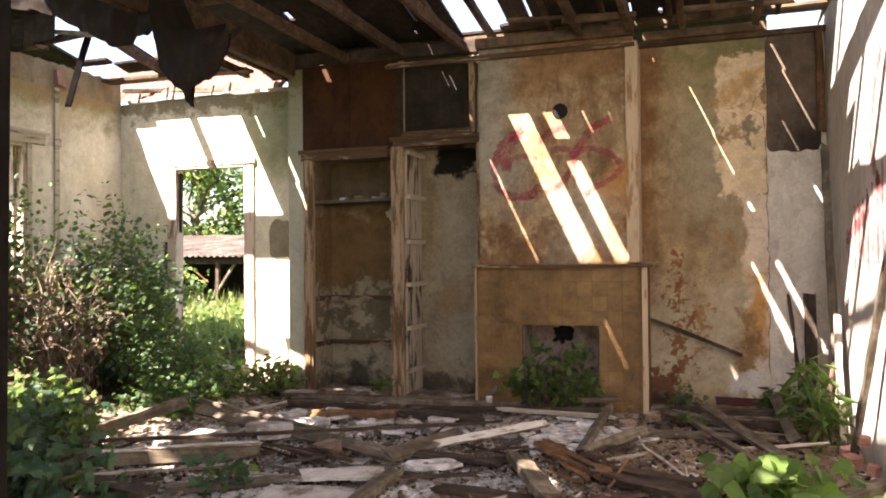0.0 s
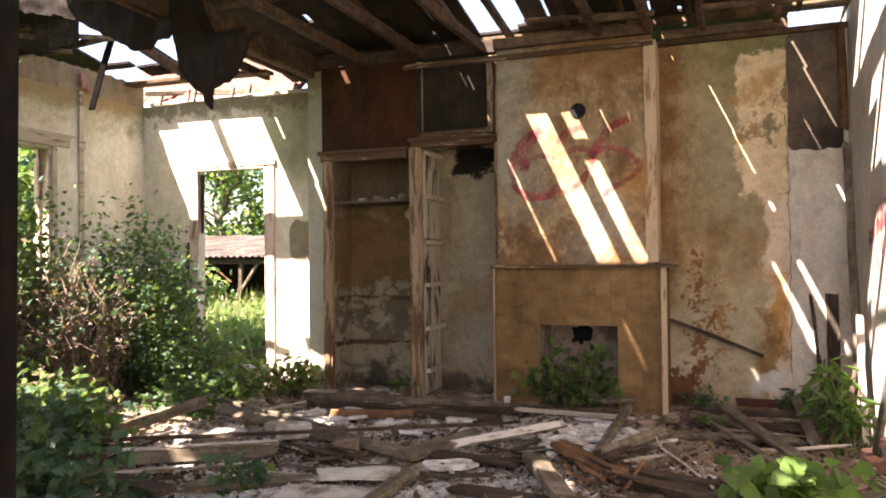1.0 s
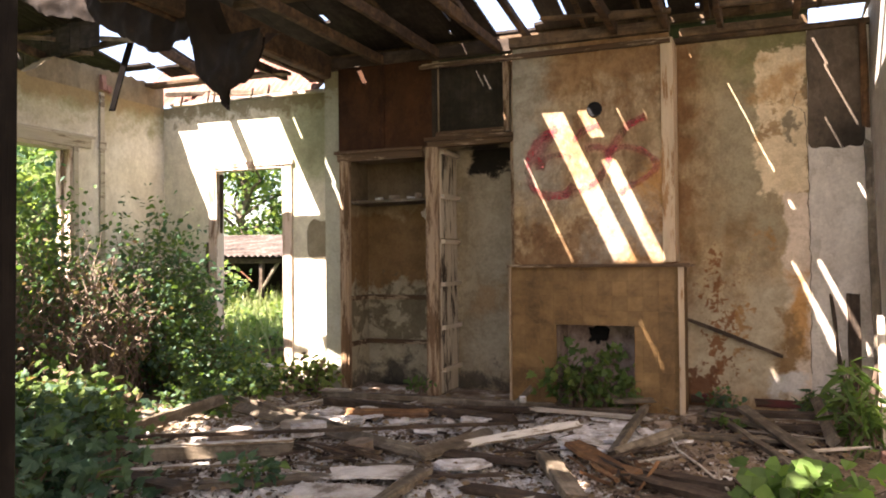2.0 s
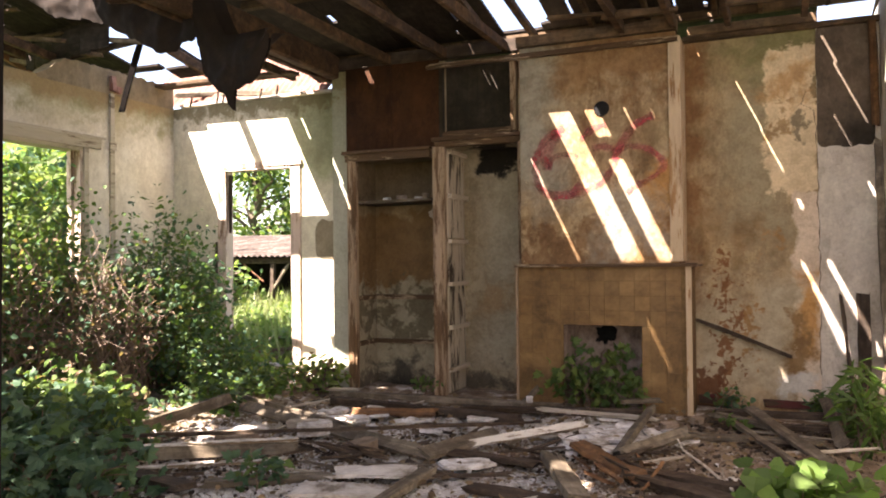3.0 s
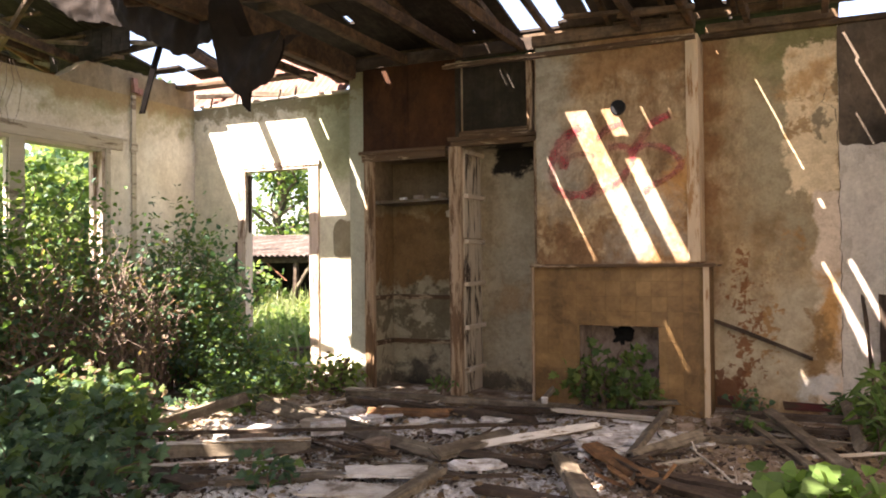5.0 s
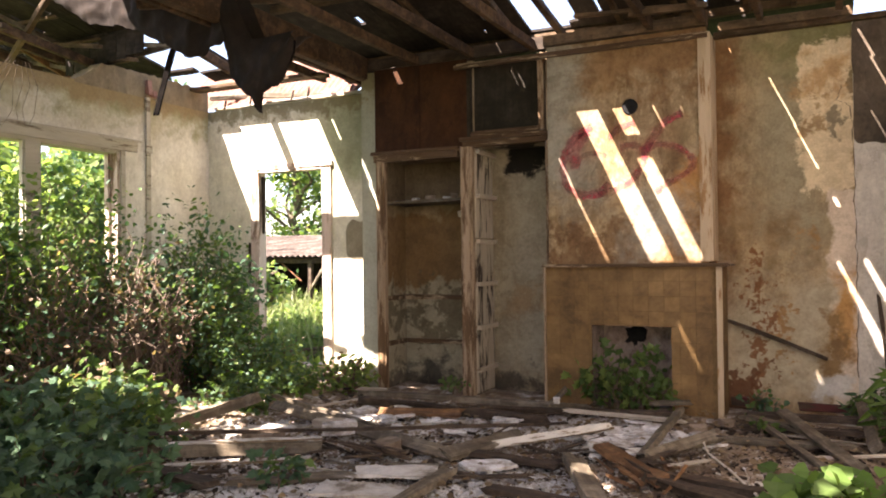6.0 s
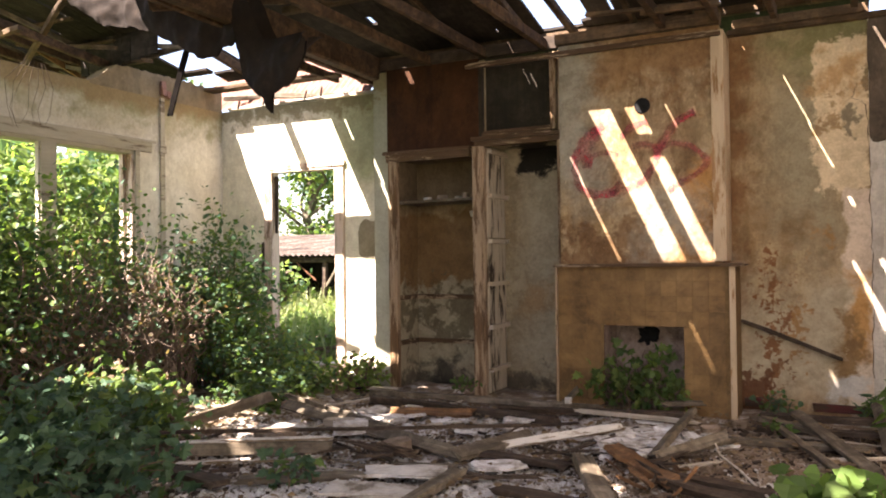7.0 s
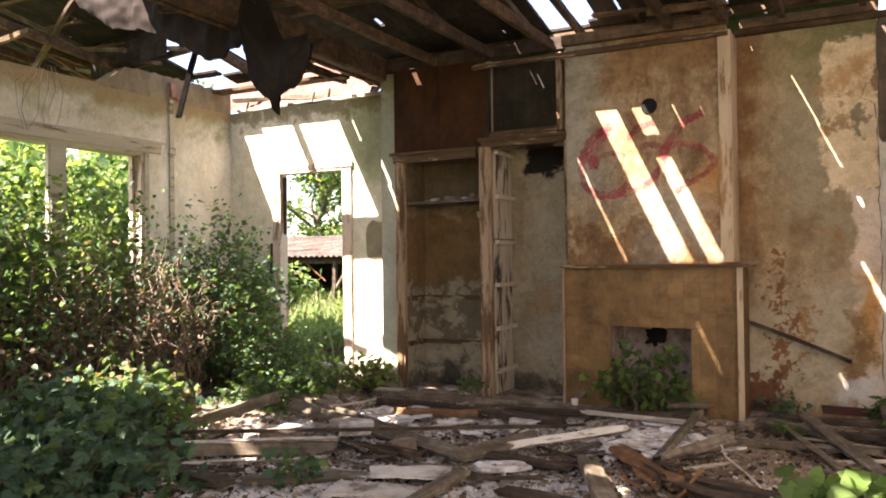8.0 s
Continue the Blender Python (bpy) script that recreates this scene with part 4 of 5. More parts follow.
def stroke(pts, w, plane, off, name, label, thick=0.0015, jag=0.3, seed=0):
    """A sprayed line laid on a wall: plane 'y' or 'x', pts in that wall's two coordinates."""
    rng = random.Random(seed)
    fine = []
    n = len(pts)
    for i in range(n - 1):
        p0, p1, p2, p3 = (pts[max(0, min(n - 1, i + k))] for k in (-1, 0, 1, 2))
        for q in range(8):
            t = q / 8
            fine.append(tuple(0.5 * (2 * b + (c - a) * t + (2 * a - 5 * b + 4 * c - d) * t * t + (3 * b - a - 3 * c + d) * t ** 3) for a, b, c, d in zip(p0, p1, p2, p3)))
    fine.append(pts[-1])
    bm = bmesh.new()
    last = None
    for i, (a, z) in enumerate(fine):
        a2, z2 = fine[min(i + 1, len(fine) - 1)]
        a1, z1 = fine[max(i - 1, 0)]
        d = Vector((a2 - a1, z2 - z1)).normalized()
        s = w * 0.5 * (1 + rng.uniform(-jag, jag))
        e = [(a - d.y * s, z + d.x * s), (a + d.y * s, z - d.x * s)]
        vs = [bm.verts.new((q[0], off, q[1]) if plane == "y" else (off, q[0], q[1])) for q in e]
        if last:
            bm.faces.new((last[0], last[1], vs[1], vs[0]))
        last = vs
    return tagged(part(name, bm, M_SPRAY), label, "graffiti", "spray paint on the wall")


LB = "loose loop of faded red spray paint on the plaster"
stroke([(-0.70, 2.18), (-0.84, 2.10), (-0.92, 1.97), (-0.93, 1.81), (-0.89, 1.70), (-0.78, 1.65), (-0.64, 1.66), (-0.57, 1.73)], 0.06, "y", CY - 0.003, "spray_loop", LB, seed=1)
stroke([(-0.74, 2.14), (-0.80, 2.06), (-0.85, 1.95), (-0.84, 1.86)], 0.075, "y", CY - 0.0036, "spray_loop", LB, seed=2)
stroke([(-0.82, 1.85), (-0.79, 1.94), (-0.70, 1.97), (-0.59, 1.94)], 0.035, "y", CY - 0.0042, "spray_loop", LB, seed=3)
stroke([(-0.57, 2.07), (-0.48, 2.15), (-0.37, 2.18)], 0.05, "y", CY - 0.0048, "spray_loop", LB, seed=4)
stroke([(-0.48, 2.00), (-0.38, 2.01), (-0.30, 1.96), (-0.30, 1.90), (-0.34, 1.82), (-0.40, 1.74), (-0.51, 1.68), (-0.66, 1.64)], 0.05, "y", CY - 0.0054, "spray_loop", LB, seed=40)
stroke([(-0.32, 1.92), (-0.23, 2.06), (-0.15, 2.16), (-0.02, 2.22)], 0.055, "y", CY - 0.0060, "spray_loop", LB, seed=41)
stroke([(-0.27, 1.97), (-0.21, 2.00), (-0.11, 1.99), (-0.01, 1.94), (0.06, 1.86), (0.03, 1.80), (-0.05, 1.74), (-0.16, 1.69), (-0.22, 1.64)], 0.045, "y", CY - 0.0066, "spray_loop", LB, seed=42)
LR = "drips of red spray paint on the white side wall"
stroke([(4.66, 1.33), (4.60, 1.20), (4.57, 1.10)], 0.05, "x", EX - 0.003, "spray_drip", LR, seed=5)
stroke([(4.70, 1.22), (4.5, 1.30), (4.2, 1.36), (3.9, 1.44)], 0.08, "x", EX - 0.0036, "spray_drip", LR, seed=6)
stroke([(3.55, 2.25), (3.75, 2.05), (3.85, 1.8), (3.72, 1.6), (3.55, 1.45)], 0.10, "x", EX - 0.0042, "spray_drip", LR, seed=7)
for k in range(7):
    y = 3.55 + 0.13 * k
    stroke([(y, 1.66 - 0.05 * k), (y + 0.01, 1.45), (y + 0.015, 1.05 + 0.06 * (k % 3))], 0.05 + 0.03 * (k % 2), "x", EX - 0.005 - 0.0005 * k, "spray_drip", LR, seed=10 + k)


def patch(name, cx, cz, rx, rz, y, mat, label, seed, rough=0.35, n=46, sq=2.0):
    """A flake or bare area with a broken outline, standing 3 to 6 mm off a wall that faces the room."""
    bm = bmesh.new()
    ring, back = [], []
    for k in range(n):
        a = 2 * math.pi * k / n
        c, s = math.cos(a), math.sin(a)
        r = (abs(c) ** sq + abs(s) ** sq) ** (-1 / sq) * (1 + rough * wobble(c * 1.3, s * 1.3, seed, 1.6) + 0.4 * rough * wobble(c, s, seed + 9, 7.0))
        ring.append(bm.verts.new((cx + rx * r * c, y, cz + rz * r * s)))
        back.append(bm.verts.new((cx + rx * r * c, y + 0.006, cz + rz * r * s)))
    bm.faces.new(ring)
    for k in range(n):
        bm.faces.new((ring[k], back[k], back[(k + 1) % n], ring[(k + 1) % n]))
    bmesh.ops.triangulate(bm, faces=[f for f in bm.faces if len(f.verts) > 4])
    bmesh.ops.recalc_face_normals(bm, faces=bm.faces)
    return structure(name, bm, mat, label, "plaster patch")


M_PALE = plaster("plaster_pale_blue", (0.78, 0.74, 0.66), (0.68, 0.62, 0.52), (0.36, 0.29, 0.21), (0.34, 0.24, 0.14), 0.35, 0.1, 27.0, 0.3)
M_GREYED = plaster("plaster_peeled_grey", (0.30, 0.27, 0.19), (0.25, 0.21, 0.14), (0.2, 0.16, 0.1), (0.16, 0.13, 0.08), 0.3, 0.2, 35.0, 0.3)
M_NICHE = plaster("plaster_soot_dark", (0.21, 0.165, 0.12), (0.15, 0.115, 0.085), (0.09, 0.07, 0.052), (0.06, 0.048, 0.036), 0.5, 0.0, 43.0, 0.4, [((0.03, 0.025, 0.02), dict(x0=1.22, z1=2.22, rag=0.15, scale=3, soft=0.15, amount=0.9))])
structure("plaster_pale_strip", boxes((1.12, EX - 0.002, RY - 0.008, RY + 0.02, 0.06, 2.86)), M_PALE, "paler plaster strip beyond a long crack", "plaster patch")
patch("soot_panel", 1.312, 2.42, 0.192, 0.46, RY - 0.012, M_NICHE, "dark sooty bare panel high on the wall", 1, 0.05, 60, 14.0)
patch("bare_patch", -3.24, 1.36, 0.11, 0.19, DY - 0.004, M_GREYED, "grey bare patch on the green plaster", 13, 0.12, 40, 6.0)
patch("pale_patch", -2.05, 1.58, 0.06, 0.06, 5.577, M_PALE, "torn scrap of pale paper", 18, 0.5)
def crack(pts, name="crack", w=0.008):
    bm = bmesh.new()
    last = None
    fine = []
    for a, b in zip(pts, pts[1:]):
        for q in range(8):
            t = q / 8
            fine.append((a[0] + (b[0] - a[0]) * t + random.gauss(0, 0.005), a[1] + (b[1] - a[1]) * t))
    for x, z in fine:
        h = w * random.uniform(0.25, 1.0)
        vs = [bm.verts.new((x - h / 2, RY - 0.0115, z)), bm.verts.new((x + h / 2, RY - 0.0115, z))]
        if last:
            bm.faces.new((last[0], last[1], vs[1], vs[0]))
        last = vs
    return structure(name, bm, M_NICHE, "long crack down the plaster", "crack")


crack([(1.04, 2.40), (1.02, 2.30), (1.10, 2.24), (1.115, 2.0), (1.12, 1.7), (1.12, 1.4), (1.125, 1.1), (1.12, 0.7), (1.115, 0.2)])
# flat black patch painting the shade of a hole in the brick
patch("soot_hole", -0.47, 0.53, 0.085, 0.075, 5.394, M_BLACK, "flat black patch painted as the dark of a hole in the firebox back", 19, 0.5)
# skirting
structure("skirting", boxes((0.25, 0.37, RY - 0.028, RY - 0.009, 0.0, 0.07), (0.72, 1.42, RY - 0.028, RY - 0.009, 0.0, 0.06), wear=0.008), M_SKIRT, "rotten dark red skirting board", "skirting")

# ---- plants ----
LEAF = np.array([(0, 0, 0), (-0.36, 0.22, 0.07), (-0.30, 0.62, 0.04), (0, 1.0, -0.10), (0.30, 0.62, 0.04), (0.36, 0.22, 0.07), (0, 0.5, -0.03)])
LEAF_FACES = [(0, 6, 2, 1), (6, 3, 2), (0, 5, 4, 6), (6, 4, 3)]
_a = np.radians([-90, -62, -40, -8, 14, 50, 66, 90, 114, 130, 166, 188, 220, 242])
_r = np.array([0.20, 0.50, 0.36, 0.56, 0.34, 0.50, 0.38, 0.66, 0.38, 0.50, 0.34, 0.56, 0.36, 0.50])
LOBED = np.stack([np.append(_r * np.cos(_a), 0.0), np.append(_r * np.sin(_a), 0.0) + 0.35, np.append(-0.22 * _r + 0.10 * np.cos(2 * _a), 0.06)], 1)
LOBED_FACES = [(14, i, (i + 1) % 14) for i in range(14)]
BROAD = LEAF * np.array([1.5, 0.95, 1.6])
NARROW = LEAF * np.array([0.42, 1.5, 1.3])
BLADE = np.array([(-0.03, 0, 0), (0.03, 0, 0), (0.022, 0.1, 0.55), (-0.022, 0.1, 0.55), (0, 0.34, 1.0)])
BLADE_FACES = [(0, 1, 2, 3), (3, 2, 4)]


def scatter(name, at, sizes, mat, parent, rng, up=0.7, shape=LEAF, faces=LEAF_FACES, tall=False, label=""):
    """Many small leaves (or blades) at the points 'at', each turned its own way."""
    n = len(at)
    if tall:
        yaw = rng.uniform(0, 2 * np.pi, n)
        lean = rng.normal(0, 0.22, (n, 2))
        z = np.stack([lean[:, 0], lean[:, 1], np.ones(n)], 1)
        z /= np.linalg.norm(z, axis=1)[:, None]
        x = np.stack([np.cos(yaw), np.sin(yaw), np.zeros(n)], 1)
        y = np.cross(z, x); y /= np.linalg.norm(y, axis=1)[:, None]
        x = np.cross(y, z)
    else:
        z = rng.normal(0, 1, (n, 3)) * (1 - up) + np.array([0.0, -0.25, 1.0]) * up
        z /= np.linalg.norm(z, axis=1)[:, None]
        y = rng.normal(0, 1, (n, 3)); y[:, 2] -= 0.5
        y -= (y * z).sum(1)[:, None] * z
        y /= np.linalg.norm(y, axis=1)[:, None]
        x = np.cross(y, z)
    s = np.asarray(sizes).reshape(-1, 1, 1)
    v = at[:, None, :] + s * (shape[None, :, 0:1] * x[:, None, :] + shape[None, :, 1:2] * y[:, None, :] + shape[None, :, 2:3] * z[:, None, :])
    k = len(shape)
    fs = [tuple(i + k * j for i in f) for j in range(n) for f in faces]
    me = bpy.data.meshes.new(name)
    me.from_pydata(v.reshape(-1, 3).tolist(), [], fs)
    me.materials.append(mat)
    ob = new(name, me)
    if parent is not None:
        ob.parent = parent
        ob.matrix_parent_inverse = parent.matrix_basis.inverted()
    if label:
        ob["label"] = label
    return ob


def stems(bm, rng, root, tip, r, bend=0.15, steps=6):
    a, b = Vector(root), Vector(tip)
    pts = []
    for i in range(steps + 1):
        t = i / steps
        p = a.lerp(b, t)
        w = math.sin(t * math.pi) * bend
        pts.append(p + Vector((rng.normal(0, 0.3) * w, rng.normal(0, 0.3) * w, w * 0.7)))
    tube(bm, pts, r, r * 0.35, 4)
    return pts


def bush(name, at, label, category, spread, height, n_stems, n_leaves, size, mats, seed, stem_mat=None, clump=0.10, up=0.6, dry=0.0, group="", low=0.15, lobed=False):
    """A plant of arching stems with leaves in clumps along them."""
    rng = np.random.default_rng(seed)
    th = thing(name, at, label, category, group)
    bm = bmesh.new()
    pts = []
    for _ in range(n_stems):
        a = rng.uniform(0, 2 * np.pi)
        r = np.sqrt(rng.uniform(0, 1))
        tip = (at[0] + spread[0] * r * np.cos(a), at[1] + spread[1] * r * np.sin(a), at[2] + height * (1 - 0.55 * r * r) * rng.uniform(0.55, 1.05))
        root = (at[0] + spread[0] * 0.45 * r * np.cos(a) + rng.normal(0, 0.05), at[1] + spread[1] * 0.45 * r * np.sin(a) + rng.normal(0, 0.05), at[2] - 0.02)
        p = stems(bm, rng, root, tip, 0.004 + 0.005 * rng.random(), 0.2 * height)
        pts += [q for q in p if q.z > at[2] + low * height * rng.random()]
    part("stem", bm, stem_mat or M_STEM, th)["kind"] = "stuff"
    base = np.array([tuple(p) for p in pts])
    for k, (m, share) in enumerate(mats):
        n = int(n_leaves * share)
        pos = base[rng.integers(0, len(base), n)] + rng.normal(0, clump, (n, 3))
        pos[:, 2] = np.maximum(pos[:, 2], at[2] + 0.01)
        scatter("foliage", pos, size * rng.uniform(0.55, 1.25, n), m, th, rng, up, *((LOBED, LOBED_FACES) if lobed is True and m is not M_DRY else (lobed, LEAF_FACES) if lobed is not True and lobed is not False else ()))["kind"] = "stuff"
    return th


# bramble and vine before the window
bush("bramble_bush", (-4.80, 3.45, 0.0), "tangled bramble with green and dry leaves under the window", "bush", (0.40, 1.25), 1.95, 110, 4600, 0.058, [(M_LEAF, 0.45), (M_LEAFDARK, 0.3), (M_LEAFYEL, 0.25)], 1, M_STEMDRY, 0.10, low=1.7)
bush("bramble_bush", (-4.48, 4.75, 0.0), "dark leafy bramble in the corner of the room", "bush", (0.58, 0.62), 1.80, 80, 5600, 0.058, [(M_LEAFDARK, 0.5), (M_LEAF, 0.4), (M_LEAFYEL, 0.1)], 2, M_STEM, 0.10, low=0.4)
bush("bramble_bush", (-4.75, 2.65, 0.0), "tangled bramble with green and dry leaves under the window", "bush", (0.5, 0.6), 1.85, 50, 2200, 0.065, [(M_LEAF, 0.5), (M_LEAFDARK, 0.3), (M_LEAFYEL, 0.2)], 3, M_STEMDRY, 0.10, low=0.6)
bush("dry_bramble", (-4.25, 3.80, 0.0), "dead pinkish-brown bramble stems with shrivelled leaves", "bush", (0.40, 0.75), 1.45, 170, 1500, 0.048, [(M_DRY, 0.45), (M_LEAFDARK, 0.35), (M_LEAF, 0.2)], 4, M_STEMDRY, 0.07, low=0.3)
bush("dry_bramble", (-4.40, 3.10, 0.0), "dead pinkish-brown bramble stems with shrivelled leaves", "bush", (0.40, 0.7), 1.25, 100, 1500, 0.050, [(M_DRY, 0.4), (M_LEAFDARK, 0.4), (M_LEAF, 0.2)], 5, M_STEMDRY, 0.07, low=0.3)
# vines outside the window
bush("window_vine", (-5.75, 3.5, 0.0), "bright green vine outside the window opening", "vine", (0.4, 1.6), 1.9, 80, 8000, 0.065, [(M_LEAFYEL, 0.6), (M_LEAF, 0.4)], 6, M_STEM, 0.13, low=0.5)
# low plants in the room
bush("nettle_patch", (-4.0, 4.75, 0.0), "green nettles and weeds by the doorway", "weeds", (0.50, 0.75), 0.62, 60, 3000, 0.055, [(M_LEAF, 0.4), (M_LEAFYEL, 0.1), (M_LEAFDARK, 0.5)], 7, None, 0.06, group="weeds on the floor")
bush("nettle_patch", (-3.45, 4.75, 0.0), "green nettles and weeds by the doorway", "weeds", (0.45, 0.5), 0.28, 40, 1300, 0.055, [(M_LEAF, 0.6), (M_LEAFYEL, 0.15), (M_LEAFDARK, 0.25)], 8, None, 0.05, group="weeds on the floor")
bush("nettle_patch", (-2.88, 4.92, 0.0), "sunlit green and withered weeds by the pier", "weeds", (0.26, 0.20), 0.32, 24, 460, 0.065, [(M_LEAFYEL, 0.7), (M_LEAF, 0.1), (M_DRY, 0.2)], 9, None, 0.05, group="weeds on the floor")
bush("nettle_patch", (-3.3, 3.9, 0.0), "low green weeds among the boards", "weeds", (0.40, 0.35), 0.20, 26, 700, 0.055, [(M_LEAF, 0.6), (M_LEAFDARK, 0.4)], 10, None, 0.05, group="weeds on the floor")
# creepers: the pale and dark leaf mix also paints in their sun and shade
bush("creeper_patch", (-3.95, 3.05, 0.0), "sunlit pale creeper leaves with withered brown ones", "weeds", (0.75, 0.55), 0.42, 60, 1300, 0.085, [(M_LEAFYEL, 0.3), (M_LEAF, 0.35), (M_LEAFDARK, 0.15), (M_DRY, 0.2)], 11, M_STEMDRY, 0.07, group="weeds on the floor", lobed=True)
bush("creeper_patch", (-3.25, 2.55, 0.0), "broad green creeper leaves over the debris", "weeds", (0.55, 0.40), 0.40, 46, 800, 0.095, [(M_LEAF, 0.5), (M_LEAFYEL, 0.2), (M_LEAFDARK, 0.3)], 12, None, 0.07, group="weeds on the floor", lobed=True)
bush("creeper_patch", (-2.62, 1.72, 0.0), "broad dark green creeper leaves in shade", "weeds", (0.62, 0.5), 0.38, 54, 750, 0.095, [(M_LEAFDARK, 0.85), (M_LEAF, 0.15)], 13, None, 0.08, group="weeds on the floor", lobed=True)
bush("creeper_patch", (-3.25, 1.95, 0.0), "broad dark green creeper leaves in shade", "weeds", (0.7, 0.6), 0.44, 50, 900, 0.095, [(M_LEAFDARK, 0.85), (M_LEAF, 0.15)], 14, None, 0.08, group="weeds on the floor", lobed=True)
bush("creeper_patch", (-1.62, 2.40, 0.0), "small sprig of dark creeper beside a fallen beam", "weeds", (0.20, 0.14), 0.12, 10, 60, 0.07, [(M_LEAFDARK, 0.7), (M_LEAF, 0.3)], 15, None, 0.05, group="weeds on the floor", lobed=True)
bush("fireplace_plant", (-0.42, 4.97, 0.0), "green weed growing out of the firebox", "plant", (0.40, 0.14), 0.52, 28, 250, 0.085, [(M_LEAF, 0.7), (M_LEAFYEL, 0.3)], 16, None, 0.06, up=0.2, lobed=True)
bush("broadleaf_plant", (0.95, 2.68, -0.02), "bright green broad-leaved weed on the floor", "plant", (0.34, 0.36), 0.26, 36, 340, 0.10, [(M_LEAFBRIGHT, 0.8), (M_LEAF, 0.2)], 17, None, 0.05, up=0.7, lobed=BROAD)
bush("corner_plant", (1.30, 4.30, -0.03), "tall green weed beside the white wall", "plant", (0.09, 0.28), 0.60, 16, 190, 0.10, [(M_LEAF, 0.8), (M_LEAFBRIGHT, 0.2)], 18, None, 0.03, up=0.4, lobed=NARROW)
bush("corner_plant", (1.20, 5.30, -0.03), "small green weed at the foot of the wall", "plant", (0.15, 0.10), 0.26, 16, 150, 0.07, [(M_LEAFDARK, 0.6), (M_LEAF, 0.4)], 19, None, 0.03, up=0.4, lobed=NARROW)
bush("corner_plant", (0.50, 5.30, -0.01), "small green weed at the foot of the wall", "plant", (0.13, 0.10), 0.19, 14, 110, 0.055, [(M_LEAFDARK, 0.6), (M_LEAF, 0.4)], 20, None, 0.03)
bush("corner_plant", (0.55, 4.55, -0.01), "small green weed among the boards", "plant", (0.10, 0.08), 0.13, 9, 50, 0.05, [(M_LEAF, 1.0)], 21, None, 0.02)
bush("corner_plant", (-1.75, 4.75, 0.12), "small green sprig on the closet sill", "plant", (0.12, 0.06), 0.10, 9, 60, 0.05, [(M_LEAF, 1.0)], 22, None, 0.02)


# ---- outside ----
def tree(at, height, crown, n, seed, label, size=0.13, mats=((M_TREELEAF, 0.55), (M_LEAFYEL, 0.2), (M_LEAFDARK, 0.25))):
    rng = np.random.default_rng(seed)
    th = thing("tree", at, label, "tree", "trees beyond the house")
    bm = bmesh.new()
    top = (at[0] + rng.normal(0, 0.3), at[1] + rng.normal(0, 0.3), at[2] + height * 0.8)
    trunk = stems(bm, rng, at, top, 0.035 * height, 0.3, 8)
    tips = []
    for k in range(26):
        p = trunk[2 + k % 6]
        a = rng.uniform(0, 2 * np.pi)
        r = crown * rng.uniform(0.4, 1.0)
        q = (p.x + r * np.cos(a), p.y + r * np.sin(a), p.z + rng.uniform(-0.1, 0.9) * crown * 0.6)
        tips += stems(bm, rng, p, q, 0.010 * height, 0.25 * crown * 0.5, 6)[2:]
    part("trunk", bm, M_BARK, th)
    base = np.array([tuple(p) for p in tips])
    clumps = base[rng.integers(0, len(base), 150)] + rng.normal(0, 0.10 * crown, (150, 3))
    for m, share in mats:
        c = int(n * share)
        pos = clumps[rng.integers(0, 150, c)] + rng.normal(0, 0.085 * crown, (c, 3))
        pos[:, 2] = np.maximum(pos[:, 2], at[2] + 0.2)
        scatter("crown", pos, size * rng.uniform(0.6, 1.3, c), m, th, rng, 0.5)["kind"] = "stuff"
    return th


tree((-9.2, 6.0, -0.2), 3.2, 1.7, 7000, 31, "leafy green tree beyond the window")
tree((-11.5, 9.2, -0.2), 4.0, 2.0, 8000, 32, "leafy green tree beyond the window", 0.16)
tree((-8.2, 3.6, -0.2), 2.8, 1.3, 5000, 33, "bushy green sapling beyond the window", 0.11)
tree((-12.5, 5.2, -0.2), 4.2, 2.2, 6000, 34, "leafy green tree beyond the window", 0.16)
tree((-15.6, 21.5, -0.2), 6.6, 3.0, 4200, 35, "green tree rising behind the shed", 0.19)
tree((-12.2, 23.0, -0.2), 6.0, 2.6, 3400, 36, "green tree rising behind the shed", 0.19)
tree((-19.5, 19.0, -0.2), 7.0, 3.2, 4200, 37, "green tree rising behind the shed", 0.19)
tree((-7.6, 9.4, -0.2), 1.5, 0.5, 700, 38, "young sapling beside the doorway path", 0.09)
tree((-21.0, 12.0, -0.2), 5.6, 3.0, 8000, 39, "leafy green tree far beyond the window", 0.22)

rng_g = np.random.default_rng(50)
n = 9000
gp = np.stack([rng_g.uniform(-15.5, -3.0, n), 6.0 + 12.5 * rng_g.uniform(0, 1, n) ** 1.2, np.full(n, -0.15)], 1)
keep = np.abs(gp[:, 0] + 3.9 + (gp[:, 1] - 5.6) * 0.72) < 1.2 + 0.12 * (gp[:, 1] - 5.6)
gp = gp[keep]
tagged(scatter("tall_grass", gp, 0.62 * rng_g.uniform(0.6, 1.3, len(gp)), M_GRASS, None, rng_g, shape=BLADE, faces=BLADE_FACES, tall=True), "tall sunlit meadow grass beyond the doorway", "grass", "", "stuff")
n = 14000
gp = np.stack([rng_g.uniform(-18, -5.4, n), rng_g.uniform(0.5, 19, n), np.full(n, -0.15)], 1)
tagged(scatter("meadow_grass", gp, 0.42 * rng_g.uniform(0.5, 1.2, n), M_GRASS, None, rng_g, shape=BLADE, faces=BLADE_FACES, tall=True), "green meadow grass round the house", "grass", "", "stuff")
bush("path_weeds", (-4.6, 6.9, -0.12), "sunlit leafy weeds on the path outside", "weeds", (0.8, 0.7), 0.42, 50, 2200, 0.075, [(M_LEAFYEL, 0.6), (M_LEAF, 0.4)], 41, None, 0.08, group="weeds outside")
